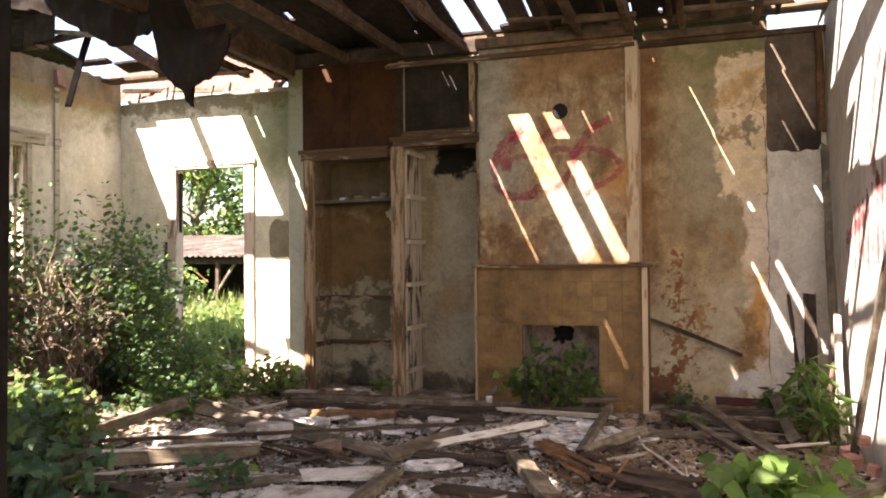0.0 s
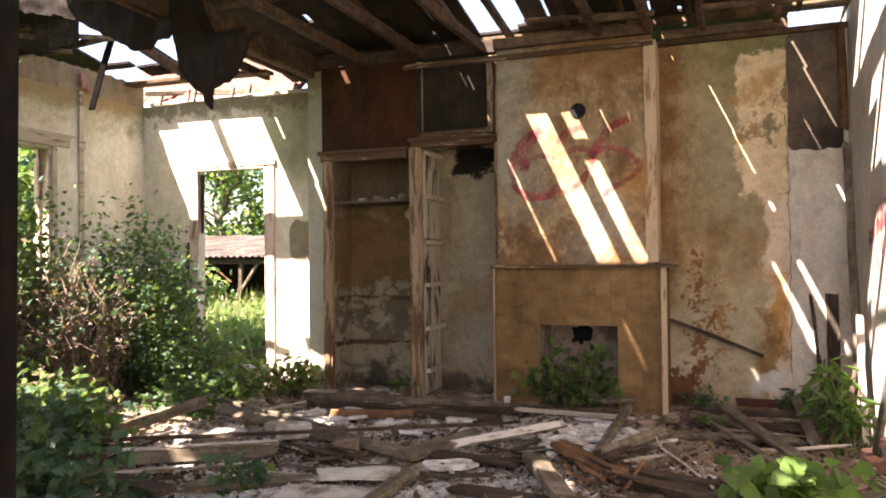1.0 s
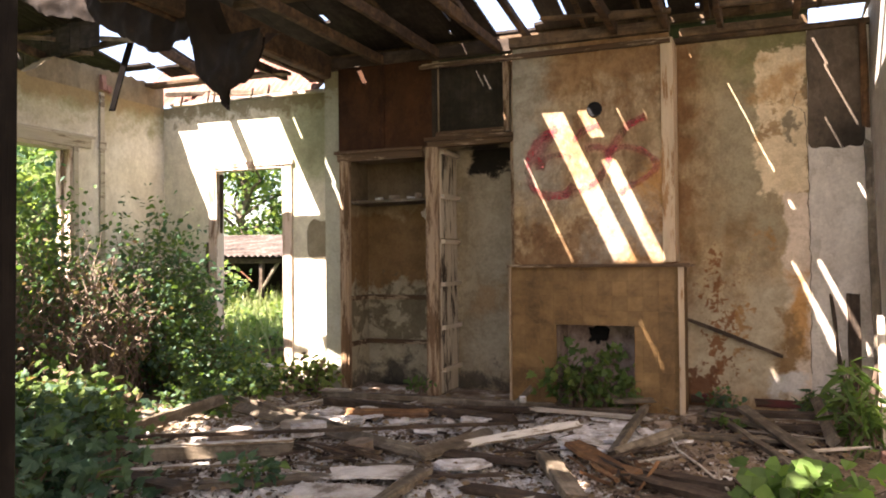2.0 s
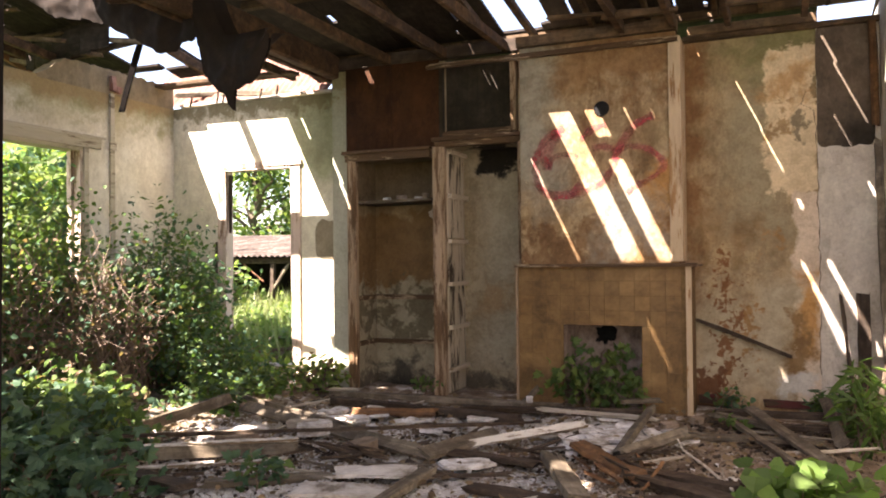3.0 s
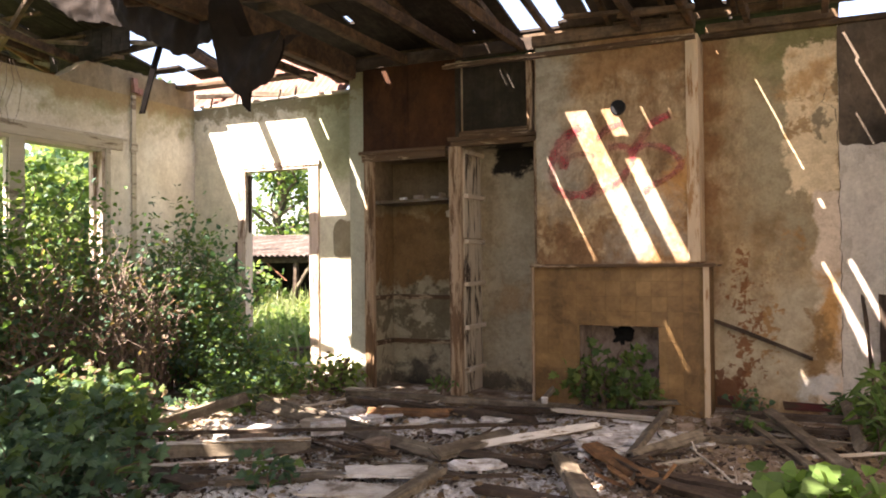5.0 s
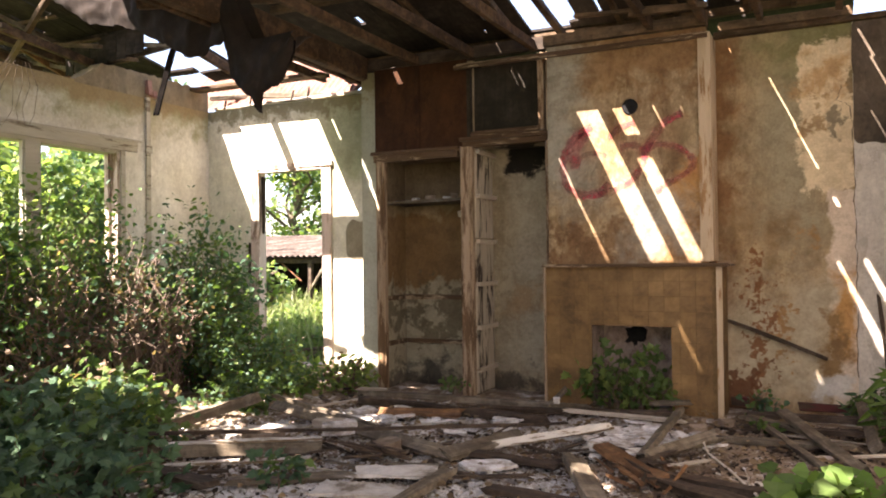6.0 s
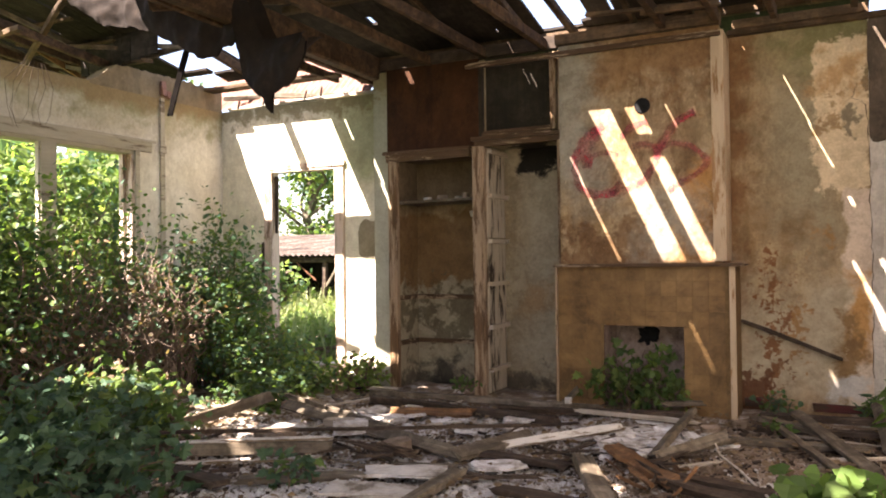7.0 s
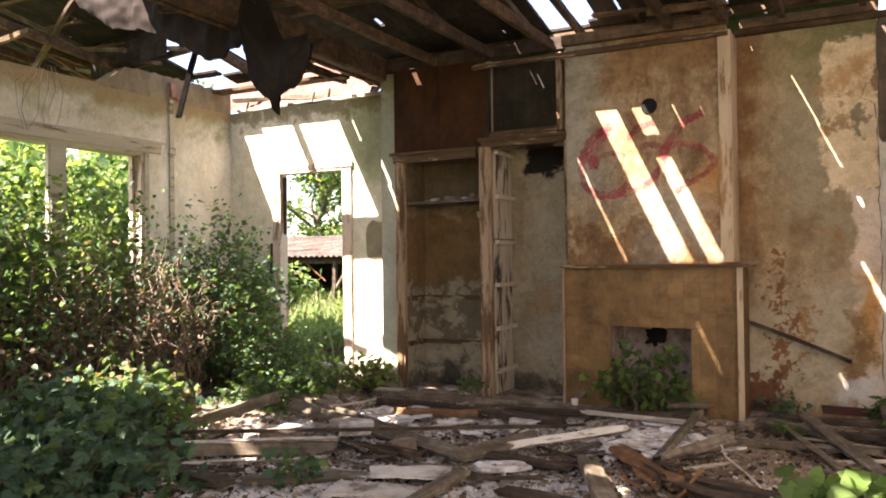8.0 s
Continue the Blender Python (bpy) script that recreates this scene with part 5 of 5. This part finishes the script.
bush("path_weeds", (-5.7, 8.4, -0.12), "sunlit leafy weeds on the path outside", "weeds", (1.2, 0.9), 0.62, 60, 2600, 0.085, [(M_LEAFYEL, 0.7), (M_LEAF, 0.3)], 42, None, 0.10, group="weeds outside")
for k, (a, b) in enumerate((((-4.7, 6.25, 0.12), (-3.6, 6.45, 0.14)), ((-4.9, 6.8, 0.2), (-3.9, 6.9, 0.24)), ((-4.3, 6.1, 0.0), (-4.35, 6.9, 0.18)))):
    lg = thing("fallen_branch", a, "bare fallen branch outside the doorway", "branch")
    bm = bmesh.new()
    tube(bm, [a, tuple(Vector(a).lerp(Vector(b), 0.5) + Vector((0, 0, 0.05))), b], 0.028, 0.015, 6)
    part("limb", bm, M_STEM, lg)

shed = thing("shed", (-10.4, 15.0, -0.15), "open-fronted timber shed with rusty corrugated roof in the grass", "shed")


def shed_roof(u, v):
    x, y = -14.5 + 8.5 * u, 13.7 + 4.5 * v
    return (x, y, 1.28 + 0.62 * v + 0.05 * (0.5 - u) + 0.022 * math.sin(x * 2 * math.pi / 0.16))


part("roof_sheet", sheet(320, 8, shed_roof), M_SHEDROOF, shed, "grey-brown corrugated iron roof")
part("back_wall", boxes((-14.2, -6.3, 17.7, 17.8, -0.2, 1.75)), M_SHEDDARK, shed)
part("side_wall", boxes((-14.2, -14.1, 13.9, 17.7, -0.2, 1.3)), M_SHEDDARK, shed)
part("side_wall", boxes((-6.4, -6.3, 13.9, 17.7, -0.2, 1.2)), M_SHEDDARK, shed)
beam("eaves_beam", (-14.4, 13.95, 1.20), (-6.1, 13.95, 1.14), 0.10, 0.12, M_CHAR, shed, 130)
for k, x in enumerate((-13.0, -11.35, -9.75, -8.0)):
    beam("post", (x, 13.95, -0.2), (x + 0.05, 13.95, 1.2), 0.10, 0.10, M_CHAR, shed, 131 + k)
beam("brace", (-9.75, 13.95, 0.45), (-9.25, 13.95, 1.15), 0.06, 0.06, M_PLANK, shed, 136)
beam("brace", (-10.6, 13.97, 1.15), (-10.0, 13.97, 0.7), 0.03, 0.03, M_RUST, shed, 137)

# ---- fallen timber on the floor ----
def plank(a, b, w, h, mat, label, seed, turn=0.0, bend=0.0, name="plank", category="plank", group="fallen timber", wear=0.005):
    th = thing(name, ((a[0] + b[0]) / 2, (a[1] + b[1]) / 2, max(0.0, min(a[2], b[2]) - h / 2)), label, category, group)
    beam("timber", a, b, w, h, mat, th, seed, turn=turn, bend=bend, wear=wear, ragged=0.04)
    return th


G = "weathered grey-brown plank lying in the rubble"
plank((-3.12, 3.02, 0.05), (-2.90, 3.70, 0.15), 0.035, 0.08, M_PLANK, "brown plank lying on its edge in rubble", 200)
plank((-2.48, 2.44, 0.075), (-1.78, 2.85, 0.075), 0.05, 0.075, M_PLANK, "brown fallen beam lying on edge", 201, name="beam")
plank((-2.50, 2.43, 0.121), (-1.76, 2.86, 0.122), 0.05, 0.016, M_FLAKEW, "thin whitened board lying on a beam", 202)
plank((-2.46, 2.36, 0.02), (-1.80, 2.76, 0.022), 0.06, 0.016, M_FLAKEW, "thin whitened board under a beam", 203)
plank((-3.36, 2.15, 0.14), (-0.75, 3.64, 0.13), 0.022, 0.022, M_CHAR, "long dark pole lying across the boards", 204, name="pole", category="pole")
plank((-2.80, 3.76, 0.085), (-1.02, 3.06, 0.055), 0.085, 0.028, M_PLANK, "long greenish-grey plank across the floor", 205, turn=34)
plank((-2.98, 4.015, 0.10), (-1.62, 3.36, 0.09), 0.04, 0.03, M_PLANK, G, 206)
plank((-0.91, 3.28, 0.06), (-0.34, 3.94, 0.10), 0.050, 0.022, M_FLAKEW, "white-flaked plank with a bright split end", 207, turn=48)
plank((-0.34, 3.16, 0.08), (-0.02, 2.44, 0.09), 0.105, 0.05, M_PLANK, "short grey-brown timber stub standing out of rubble", 208, turn=-8)
plank((0.005, 4.55, 0.11), (-0.03, 3.45, 0.05), 0.065, 0.035, M_PLANK, G, 209, turn=20)
plank((0.0, 3.47, 0.05), (0.30, 3.98, 0.085), 0.075, 0.04, M_PLANK, G, 210, turn=30)
plank((-2.60, 4.62, 0.06), (-0.64, 4.66, 0.06), 0.07, 0.045, M_PLANK, "long grey-brown beam before the closets", 211, name="beam")
plank((-2.40, 4.38, 0.05), (-0.82, 4.18, 0.045), 0.07, 0.06, M_CHAR, "rounded dark damp beam before the closets", 212, name="beam")
plank((-2.58, 4.60, 0.095), (-2.33, 4.64, 0.095), 0.08, 0.016, M_PLANKW, "pale thin board on a beam", 213)
plank((-1.35, 4.46, 0.04), (-0.1, 4.70, 0.05), 0.07, 0.04, M_CHAR, G, 214)
plank((-0.90, 3.19, 0.04), (-0.39, 3.09, 0.04), 0.06, 0.03, M_CHAR, G, 215)
plank((-0.95, 4.62, 0.06), (-0.88, 4.85, 0.16), 0.04, 0.03, M_PLANK, G, 216)
plank((-1.01, 3.02, 0.07), (-0.80, 3.58, 0.075), 0.10, 0.03, M_PLANK, "broad brown board end in the rubble", 217, turn=22)
plank((0.64, 4.75, 0.11), (1.06, 3.62, 0.04), 0.075, 0.03, M_PLANK, "long worn plank by the back wall", 218, turn=10)
plank((0.50, 4.70, 0.04), (0.95, 3.42, 0.04), 0.05, 0.03, M_PLANK, G, 219)
plank((1.12, 5.12, 0.14), (1.15, 4.15, 0.05), 0.07, 0.035, M_PLANK, "worn plank leaning at the wall foot", 220, turn=40)
plank((0.42, 4.95, 0.04), (1.45, 4.98, 0.05), 0.11, 0.04, M_CHAR, "dark rotten board by the skirting", 221)
plank((0.30, 4.15, 0.03), (1.05, 4.20, 0.035), 0.09, 0.03, M_PLANK, G, 222)
plank((0.40, 4.55, 0.03), (1.10, 4.62, 0.035), 0.10, 0.03, M_CHAR, G, 223)
plank((-2.05, 4.02, 0.05), (-1.45, 4.12, 0.06), 0.11, 0.025, M_ORANGE, "rust-brown board among plaster bits", 224, turn=12)
plank((-0.75, 4.42, 0.08), (0.05, 4.40, 0.07), 0.04, 0.03, M_PLANKW, G, 225)
plank((-0.60, 2.62, 0.03), (0.55, 2.45, 0.04), 0.10, 0.03, M_CHAR, G, 226)
plank((-1.05, 3.18, 0.05), (-0.40, 3.05, 0.06), 0.08, 0.03, M_CHAR, G, 227)
plank((-2.9, 2.25, 0.05), (-1.9, 2.10, 0.04), 0.12, 0.035, M_CHAR, G, 228)
plank((-1.9, 2.2, 0.03), (-1.35, 2.55, 0.03), 0.10, 0.03, M_PLANK, G, 229)
plank((0.9, 2.55, 0.03), (1.5, 3.3, 0.05), 0.09, 0.03, M_PLANK, G, 230)
plank((-0.26, 3.47, 0.075), (0.16, 2.99, 0.06), 0.085, 0.03, M_ORANGE, "decayed orange-brown plank in the rubble", 231, turn=14, wear=0.012)
plank((0.14, 3.10, 0.05), (0.62, 3.00, 0.045), 0.08, 0.05, M_CHAR, "charred dark log in the rubble", 232, wear=0.012, name="log", category="log")
plank((0.12, 3.02, 0.05), (0.78, 2.66, 0.05), 0.08, 0.05, M_CHAR, "charred dark log in the rubble", 233, wear=0.012, name="log", category="log")
plank((-2.12, 3.34, 0.08), (-1.97, 3.40, 0.08), 0.07, 0.08, M_PLANKW, "short pale block of wood", 234)
plank((0.40, 4.82, 0.05), (0.78, 4.48, 0.05), 0.08, 0.03, M_PLANK, G, 235)
plank((-0.22, 4.80, 0.10), (0.02, 4.87, 0.11), 0.06, 0.03, M_PLANK, G, 236)
for k in range(26):
    x, y = (random.uniform(-0.25, 0.25), random.uniform(2.95, 3.5)) if k < 14 else (random.uniform(-1.75, -1.3), random.uniform(2.75, 3.0))
    a = random.gauss(-0.95, 0.35) if k < 14 else random.gauss(0.3, 0.6)
    ln = random.uniform(0.12, 0.38)
    plank((x - math.cos(a) * ln / 2, y - math.sin(a) * ln / 2, random.uniform(0.04, 0.11)), (x + math.cos(a) * ln / 2, y + math.sin(a) * ln / 2, random.uniform(0.03, 0.09)),
          random.uniform(0.008, 0.028), random.uniform(0.006, 0.018), M_ORANGE if k < 14 and k % 3 else M_CHAR, "split splinter of rotten wood", 240 + k, name="splinter", category="splinter", group="splintered wood")
rs = random.Random(7)
for k in range(80):
    x, y = rs.uniform(-2.9, 1.3), rs.uniform(2.2, 4.95)
    a = rs.gauss(0.3, 0.9)
    ln = rs.uniform(0.15, 0.6)
    p = (x - math.cos(a) * ln / 2, y - math.sin(a) * ln / 2, rs.uniform(0.015, 0.04))
    q = (x + math.cos(a) * ln / 2, y + math.sin(a) * ln / 2, rs.uniform(0.015, 0.07))
    plank(p, q, rs.uniform(0.012, 0.042), rs.uniform(0.006, 0.018), rs.choice((M_PLANK, M_CHAR, M_CHAR, M_PLANKW)), "short broken lath among the rubble", 300 + k, name="lath", category="lath", group="broken laths")

# leaning sticks and boards at the back
LE = "thin stick leaning on the stained wall"
plank((0.24, 5.44, 0.66), (0.90, 5.46, 0.40), 0.03, 0.03, M_CHAR, "dark stick lying slantwise against the stained wall", 400, name="stick", category="stick", group="leaning timber")
plank((1.255, 5.46, 0.86), (1.33, 5.30, 0.02), 0.022, 0.022, M_CHAR, LE, 401, name="stick", category="stick", group="leaning timber")
plank((1.40, 5.46, 0.86), (1.40, 5.36, 0.02), 0.085, 0.02, M_CHAR, "dark board leaning upright on the wall", 402, name="board", category="board", group="leaning timber", turn=0)
plank((1.49, 5.25, 1.95), (1.47, 4.62, 0.0), 0.05, 0.06, M_PLANK, "tall weathered post leaning in the corner", 403, name="post", category="post", group="leaning timber")
plank((1.48, 4.72, 0.72), (1.44, 4.30, 0.0), 0.04, 0.10, M_PLANKW, "whitened board leaning on the side wall", 404, name="board", category="board", group="leaning timber")
plank((1.49, 3.20, 1.20), (1.44, 3.92, 0.02), 0.03, 0.05, M_PLANK, "grey stick leaning on the side wall", 405, name="stick", category="stick", group="leaning timber")
plank((1.46, 4.70, 0.48), (1.36, 4.55, 0.0), 0.03, 0.03, M_CHAR, LE, 406, name="stick", category="stick", group="leaning timber")
tw = thing("twig", (0.5, 3.4, 0.05), "thin bare pale twig on the floor", "twig")
bm = bmesh.new()
tube(bm, [(0.28, 3.62, 0.12), (0.32, 3.50, 0.09), (0.45, 3.25, 0.08), (0.55, 3.05, 0.06), (0.60, 2.95, 0.05)], 0.005, 0.008, 5)
tube(bm, [(0.56, 3.03, 0.07), (0.55, 3.02, 0.13)], 0.004, 0.003, 4)
part("stem", bm, M_PLANKW, tw)


# ---- plaster sheets and rubble ----
def slab(cx, cy, z, rx, ry, rot, thick, mat, label, seed, tilt=0.0, name="plaster_slab", category="plaster slab", group="fallen plaster"):
    th = thing(name, (cx, cy, max(0, z - 0.02)), label, category, group)
    bm = bmesh.new()
    n = 14
    rr = random.Random(seed)
    top, bot = [], []
    for k in range(n):
        a = 2 * math.pi * k / n
        c, s = math.cos(a), math.sin(a)
        r = (abs(c) ** 4 + abs(s) ** 4) ** -0.25 * rr.uniform(0.82, 1.05)
        top.append(bm.verts.new((rx * r * c, ry * r * s, thick + rr.uniform(-0.002, 0.003))))
        bot.append(bm.verts.new((rx * r * c * 1.01, ry * r * s * 1.01, 0)))
    bm.faces.new(top); bm.faces.new(bot[::-1])
    for k in range(n):
        bm.faces.new((bot[k], bot[(k + 1) % n], top[(k + 1) % n], top[k]))
    ob = part("slab", bm, mat, th)
    ob.matrix_basis = pose(cx, cy, z, tilt, rr.uniform(-4, 4), rot)
    return th


SL = "broken white plasterboard sheet lying on the floor"
plank((-1.36, 2.24, 0.045), (-0.96, 2.36, 0.042), 0.21, 0.012, M_SHEET, SL, 501, name="plaster_sheet", category="plaster sheet", group="fallen plaster", wear=0.009)
plank((-1.32, 2.53, 0.060), (-0.95, 2.68, 0.058), 0.20, 0.012, M_SHEET, SL, 502, name="plaster_sheet", category="plaster sheet", group="fallen plaster", wear=0.009)
plank((-0.90, 2.20, 0.03), (-0.88, 2.75, 0.05), 0.07, 0.05, M_PLANK, "short brown timber under the plaster sheet", 237)
slab(-0.74, 2.95, 0.045, 0.15, 0.08, 40, 0.015, M_PLASTERBIT, SL, 3, 4)
slab(-2.35, 3.20, 0.05, 0.14, 0.09, 10, 0.02, M_PLASTERBIT, SL, 4, 6)
slab(-2.30, 3.00, 0.04, 0.14, 0.09, 20, 0.05, M_GREYBIT, "grey lump of fallen plaster", 5)
slab(-1.95, 3.35, 0.04, 0.12, 0.10, 20, 0.07, M_PLASTERBIT, "pale lump of fallen plaster", 6)
slab(-1.45, 3.10, 0.03, 0.09, 0.07, 60, 0.06, M_GREYBIT, "pale lump of fallen plaster", 7)
rs = random.Random(11)
for k in range(90):
    x, y = rs.gauss(-0.25, 0.17), rs.gauss(3.92, 0.17)
    if k % 3 == 0:
        x, y = rs.uniform(-2.3, -1.0), rs.uniform(3.6, 4.3)
    slab(x, y, 0.025 + 0.012 * rs.random(), rs.uniform(0.03, 0.10), rs.uniform(0.025, 0.07), rs.uniform(0, 180), rs.uniform(0.008, 0.02), M_PLASTERBIT, "flat white flake of fallen plaster", 50 + k, rs.uniform(-10, 14), "plaster_flake", "plaster flake", "plaster flakes")


def rubble(name, n, seed, mat, size, label, centres):
    """Many small angular lumps, past counting."""
    rng = np.random.default_rng(seed)
    cx = np.array([c[:2] for c in centres]); cs = np.array([c[2] for c in centres])
    pick = rng.integers(0, len(centres), n)
    xy = cx[pick] + rng.normal(0, 1, (n, 2)) * cs[pick][:, None]
    ok = (xy[:, 0] > -4.9) & (xy[:, 0] < 1.5) & (xy[:, 1] < 4.98) & (xy[:, 1] > 0.3)
    xy = xy[ok]; n = len(xy)
    cube = np.array([(x, y, z) for x in (-1, 1) for y in (-1, 1) for z in (-1, 1)], float)
    s = size * rng.lognormal(0, 0.45, (n, 1, 1)) * rng.uniform(0.5, 1.2, (n, 1, 3)) * np.array([1, 1, 0.55])
    v = cube[None] * s * rng.uniform(0.6, 1.1, (n, 8, 3))
    a = rng.uniform(0, 2 * np.pi, n)
    c, si = np.cos(a)[:, None], np.sin(a)[:, None]
    t = rng.normal(0, 0.35, n)[:, None]
    x, y, z = v[..., 0] * c - v[..., 1] * si, v[..., 0] * si + v[..., 1] * c, v[..., 2]
    z = z + x * t
    hz = np.array([floor_at((px - WX) / (EX - WX), (py + 3.0) / (DY + 3.0))[2] for px, py in xy])
    v = np.stack([x + xy[:, :1], y + xy[:, 1:], z + hz[:, None] + s[:, :, 2] * 0.6], 2)
    fs = [tuple(8 * j + i for i in f) for j in range(n) for f in ((0, 1, 3, 2), (4, 6, 7, 5), (0, 4, 5, 1), (2, 3, 7, 6), (0, 2, 6, 4), (1, 5, 7, 3))]
    me = bpy.data.meshes.new(name)
    me.from_pydata(v.reshape(-1, 3).tolist(), [], fs)
    me.materials.append(mat)
    return tagged(new(name, me), label, "rubble", "", "stuff")


rubble("plaster_rubble", 34000, 61, M_PLASTERBIT, 0.0062, "white crumbs of fallen plaster on the floor", [(-2.55, 3.45, 0.22), (-1.65, 2.22, 0.2), (-2.1, 4.15, 0.28), (-1.64, 3.98, 0.25), (-1.2, 3.95, 0.3), (-0.27, 3.95, 0.2), (-0.66, 2.57, 0.2), (-0.54, 2.62, 0.2), (-0.75, 2.95, 0.2), (-0.8, 4.4, 0.15), (-1.3, 3.15, 0.25), (-0.6, 2.5, 0.3), (-0.35, 2.35, 0.3), (-1.3, 2.4, 0.4), (-2.2, 3.3, 0.25), (-0.9, 3.3, 0.5), (-1.9, 2.3, 0.3)])
rubble("earth_rubble", 12000, 62, M_GREYBIT, 0.0068, "brown crumbs of earth and brick on the floor", [(-1.5, 3.2, 0.8), (0.4, 3.4, 0.6), (-0.3, 2.6, 0.6), (0.7, 4.6, 0.5), (-2.6, 3.8, 0.6), (-1.4, 4.4, 0.6)])
rubble("chip_rubble", 3200, 63, M_CHAR, 0.009, "dark chips of rotten wood on the floor", [(-1.0, 3.0, 0.6), (0.5, 3.0, 0.5), (0.8, 4.4, 0.4), (-2.0, 2.6, 0.5)])
rng_l = np.random.default_rng(64)
lp = np.stack([rng_l.uniform(-4.0, 1.4, 1500), rng_l.uniform(2.0, 5.0, 1500), rng_l.uniform(0.01, 0.05, 1500)], 1)
tagged(scatter("leaf_litter", lp, 0.05 * rng_l.uniform(0.5, 1.2, 1500), M_DRY, None, rng_l, 0.85), "dry brown leaf litter on the floor", "leaf litter", "", "stuff")
for k, (x, y, z, s, r) in enumerate(((1.42, 3.95, 0.04, 0.085, 10), (1.40, 3.74, 0.04, 0.10, 40), (1.47, 3.55, 0.04, 0.075, 70), (1.36, 3.62, 0.02, 0.055, 20), (1.47, 3.80, 0.14, 0.06, 5))):
    slab(x, y, z - 0.03, s * 0.6, s * 0.42, r, 0.05, M_BRICKPINK, "pink broken brick by the white wall", 90 + k, 8, "brick_lump", "brick", "broken bricks")
slab(-0.88, 4.60, 0.09, 0.024, 0.022, 20, 0.04, M_PLASTERBIT, "small white lump of plaster on a beam", 120, 5, "plaster_lump", "rubble")
for k, (x, y, s) in enumerate(((0.02, 4.62, 0.035), (0.15, 4.35, 0.06), (0.30, 4.6, 0.05))):
    slab(x, y, 0.02, s, s * 0.8, 30 * k, 0.04, M_GREYBIT, "loose lump of old mortar", 110 + k, 5, "mortar_lump", "rubble")

for k, (x, y) in enumerate(((-2.42, 5.34), (-2.30, 5.40), (-2.12, 5.36), (-2.02, 5.30))):
    slab(x, y, 1.69, 0.035 + 0.012 * (k % 2), 0.03, 40 * k, 0.03 + 0.02 * (k % 2), M_GREYBIT if k % 2 else M_PLASTERBIT, "lump of fallen plaster on the closet shelf", 130 + k, 4, "shelf_lump", "rubble")

# ---- fireplace tiles, each one set proud of the grout ----
tile_mesh = {}


def tile_of(w, h):
    key = (round(w, 3), round(h, 3))
    if key not in tile_mesh:
        bm = bmesh.new()
        c, d = 0.0015, 0.0018
        back = [bm.verts.new(p) for p in ((0, 0, 0), (w, 0, 0), (w, 0, h), (0, 0, h))]
        face = [bm.verts.new(p) for p in ((c, -d, c), (w - c, -d, c), (w - c, -d, h - c), (c, -d, h - c))]
        bm.faces.new(face)
        for i in range(4):
            bm.faces.new((back[i], back[(i + 1) % 4], face[(i + 1) % 4], face[i]))
        bmesh.ops.recalc_face_normals(bm, faces=bm.faces)
        me = bpy.data.meshes.new("tile")
        bm.to_mesh(me); bm.free()
        me.materials.append(M_TILE)
        tile_mesh[key] = me
    return tile_mesh[key]


P = 0.114
for i in range(12):
    for j in range(-2, 9):
        x0, x1 = -1.08 + i * P + 0.001, -1.08 + (i + 1) * P - 0.001
        z0, z1 = 0.635 + (j - 4) * P + 0.001 - 0.0, 0.635 + (j - 3) * P - 0.001
        x1, z0, z1 = min(x1, 0.204), max(z0, -0.03), min(z1, 1.083)
        if x1 - x0 < 0.03 or z1 - z0 < 0.02:
            continue
        if z1 < 0.645 and x1 > -0.72 and x0 < -0.12:
            if x0 < -0.72 - 0.03:
                x1 = -0.722
            elif x1 > -0.12 + 0.03:
                x0 = -0.118
            else:
                continue
        ob = new("tile", tile_of(x1 - x0, z1 - z0))
        ob.parent = fp
        ob.matrix_parent_inverse = fp.matrix_basis.inverted()
        ob.matrix_basis = Matrix.Translation((x0, 5.008 + random.uniform(-0.0006, 0.0008), z0))
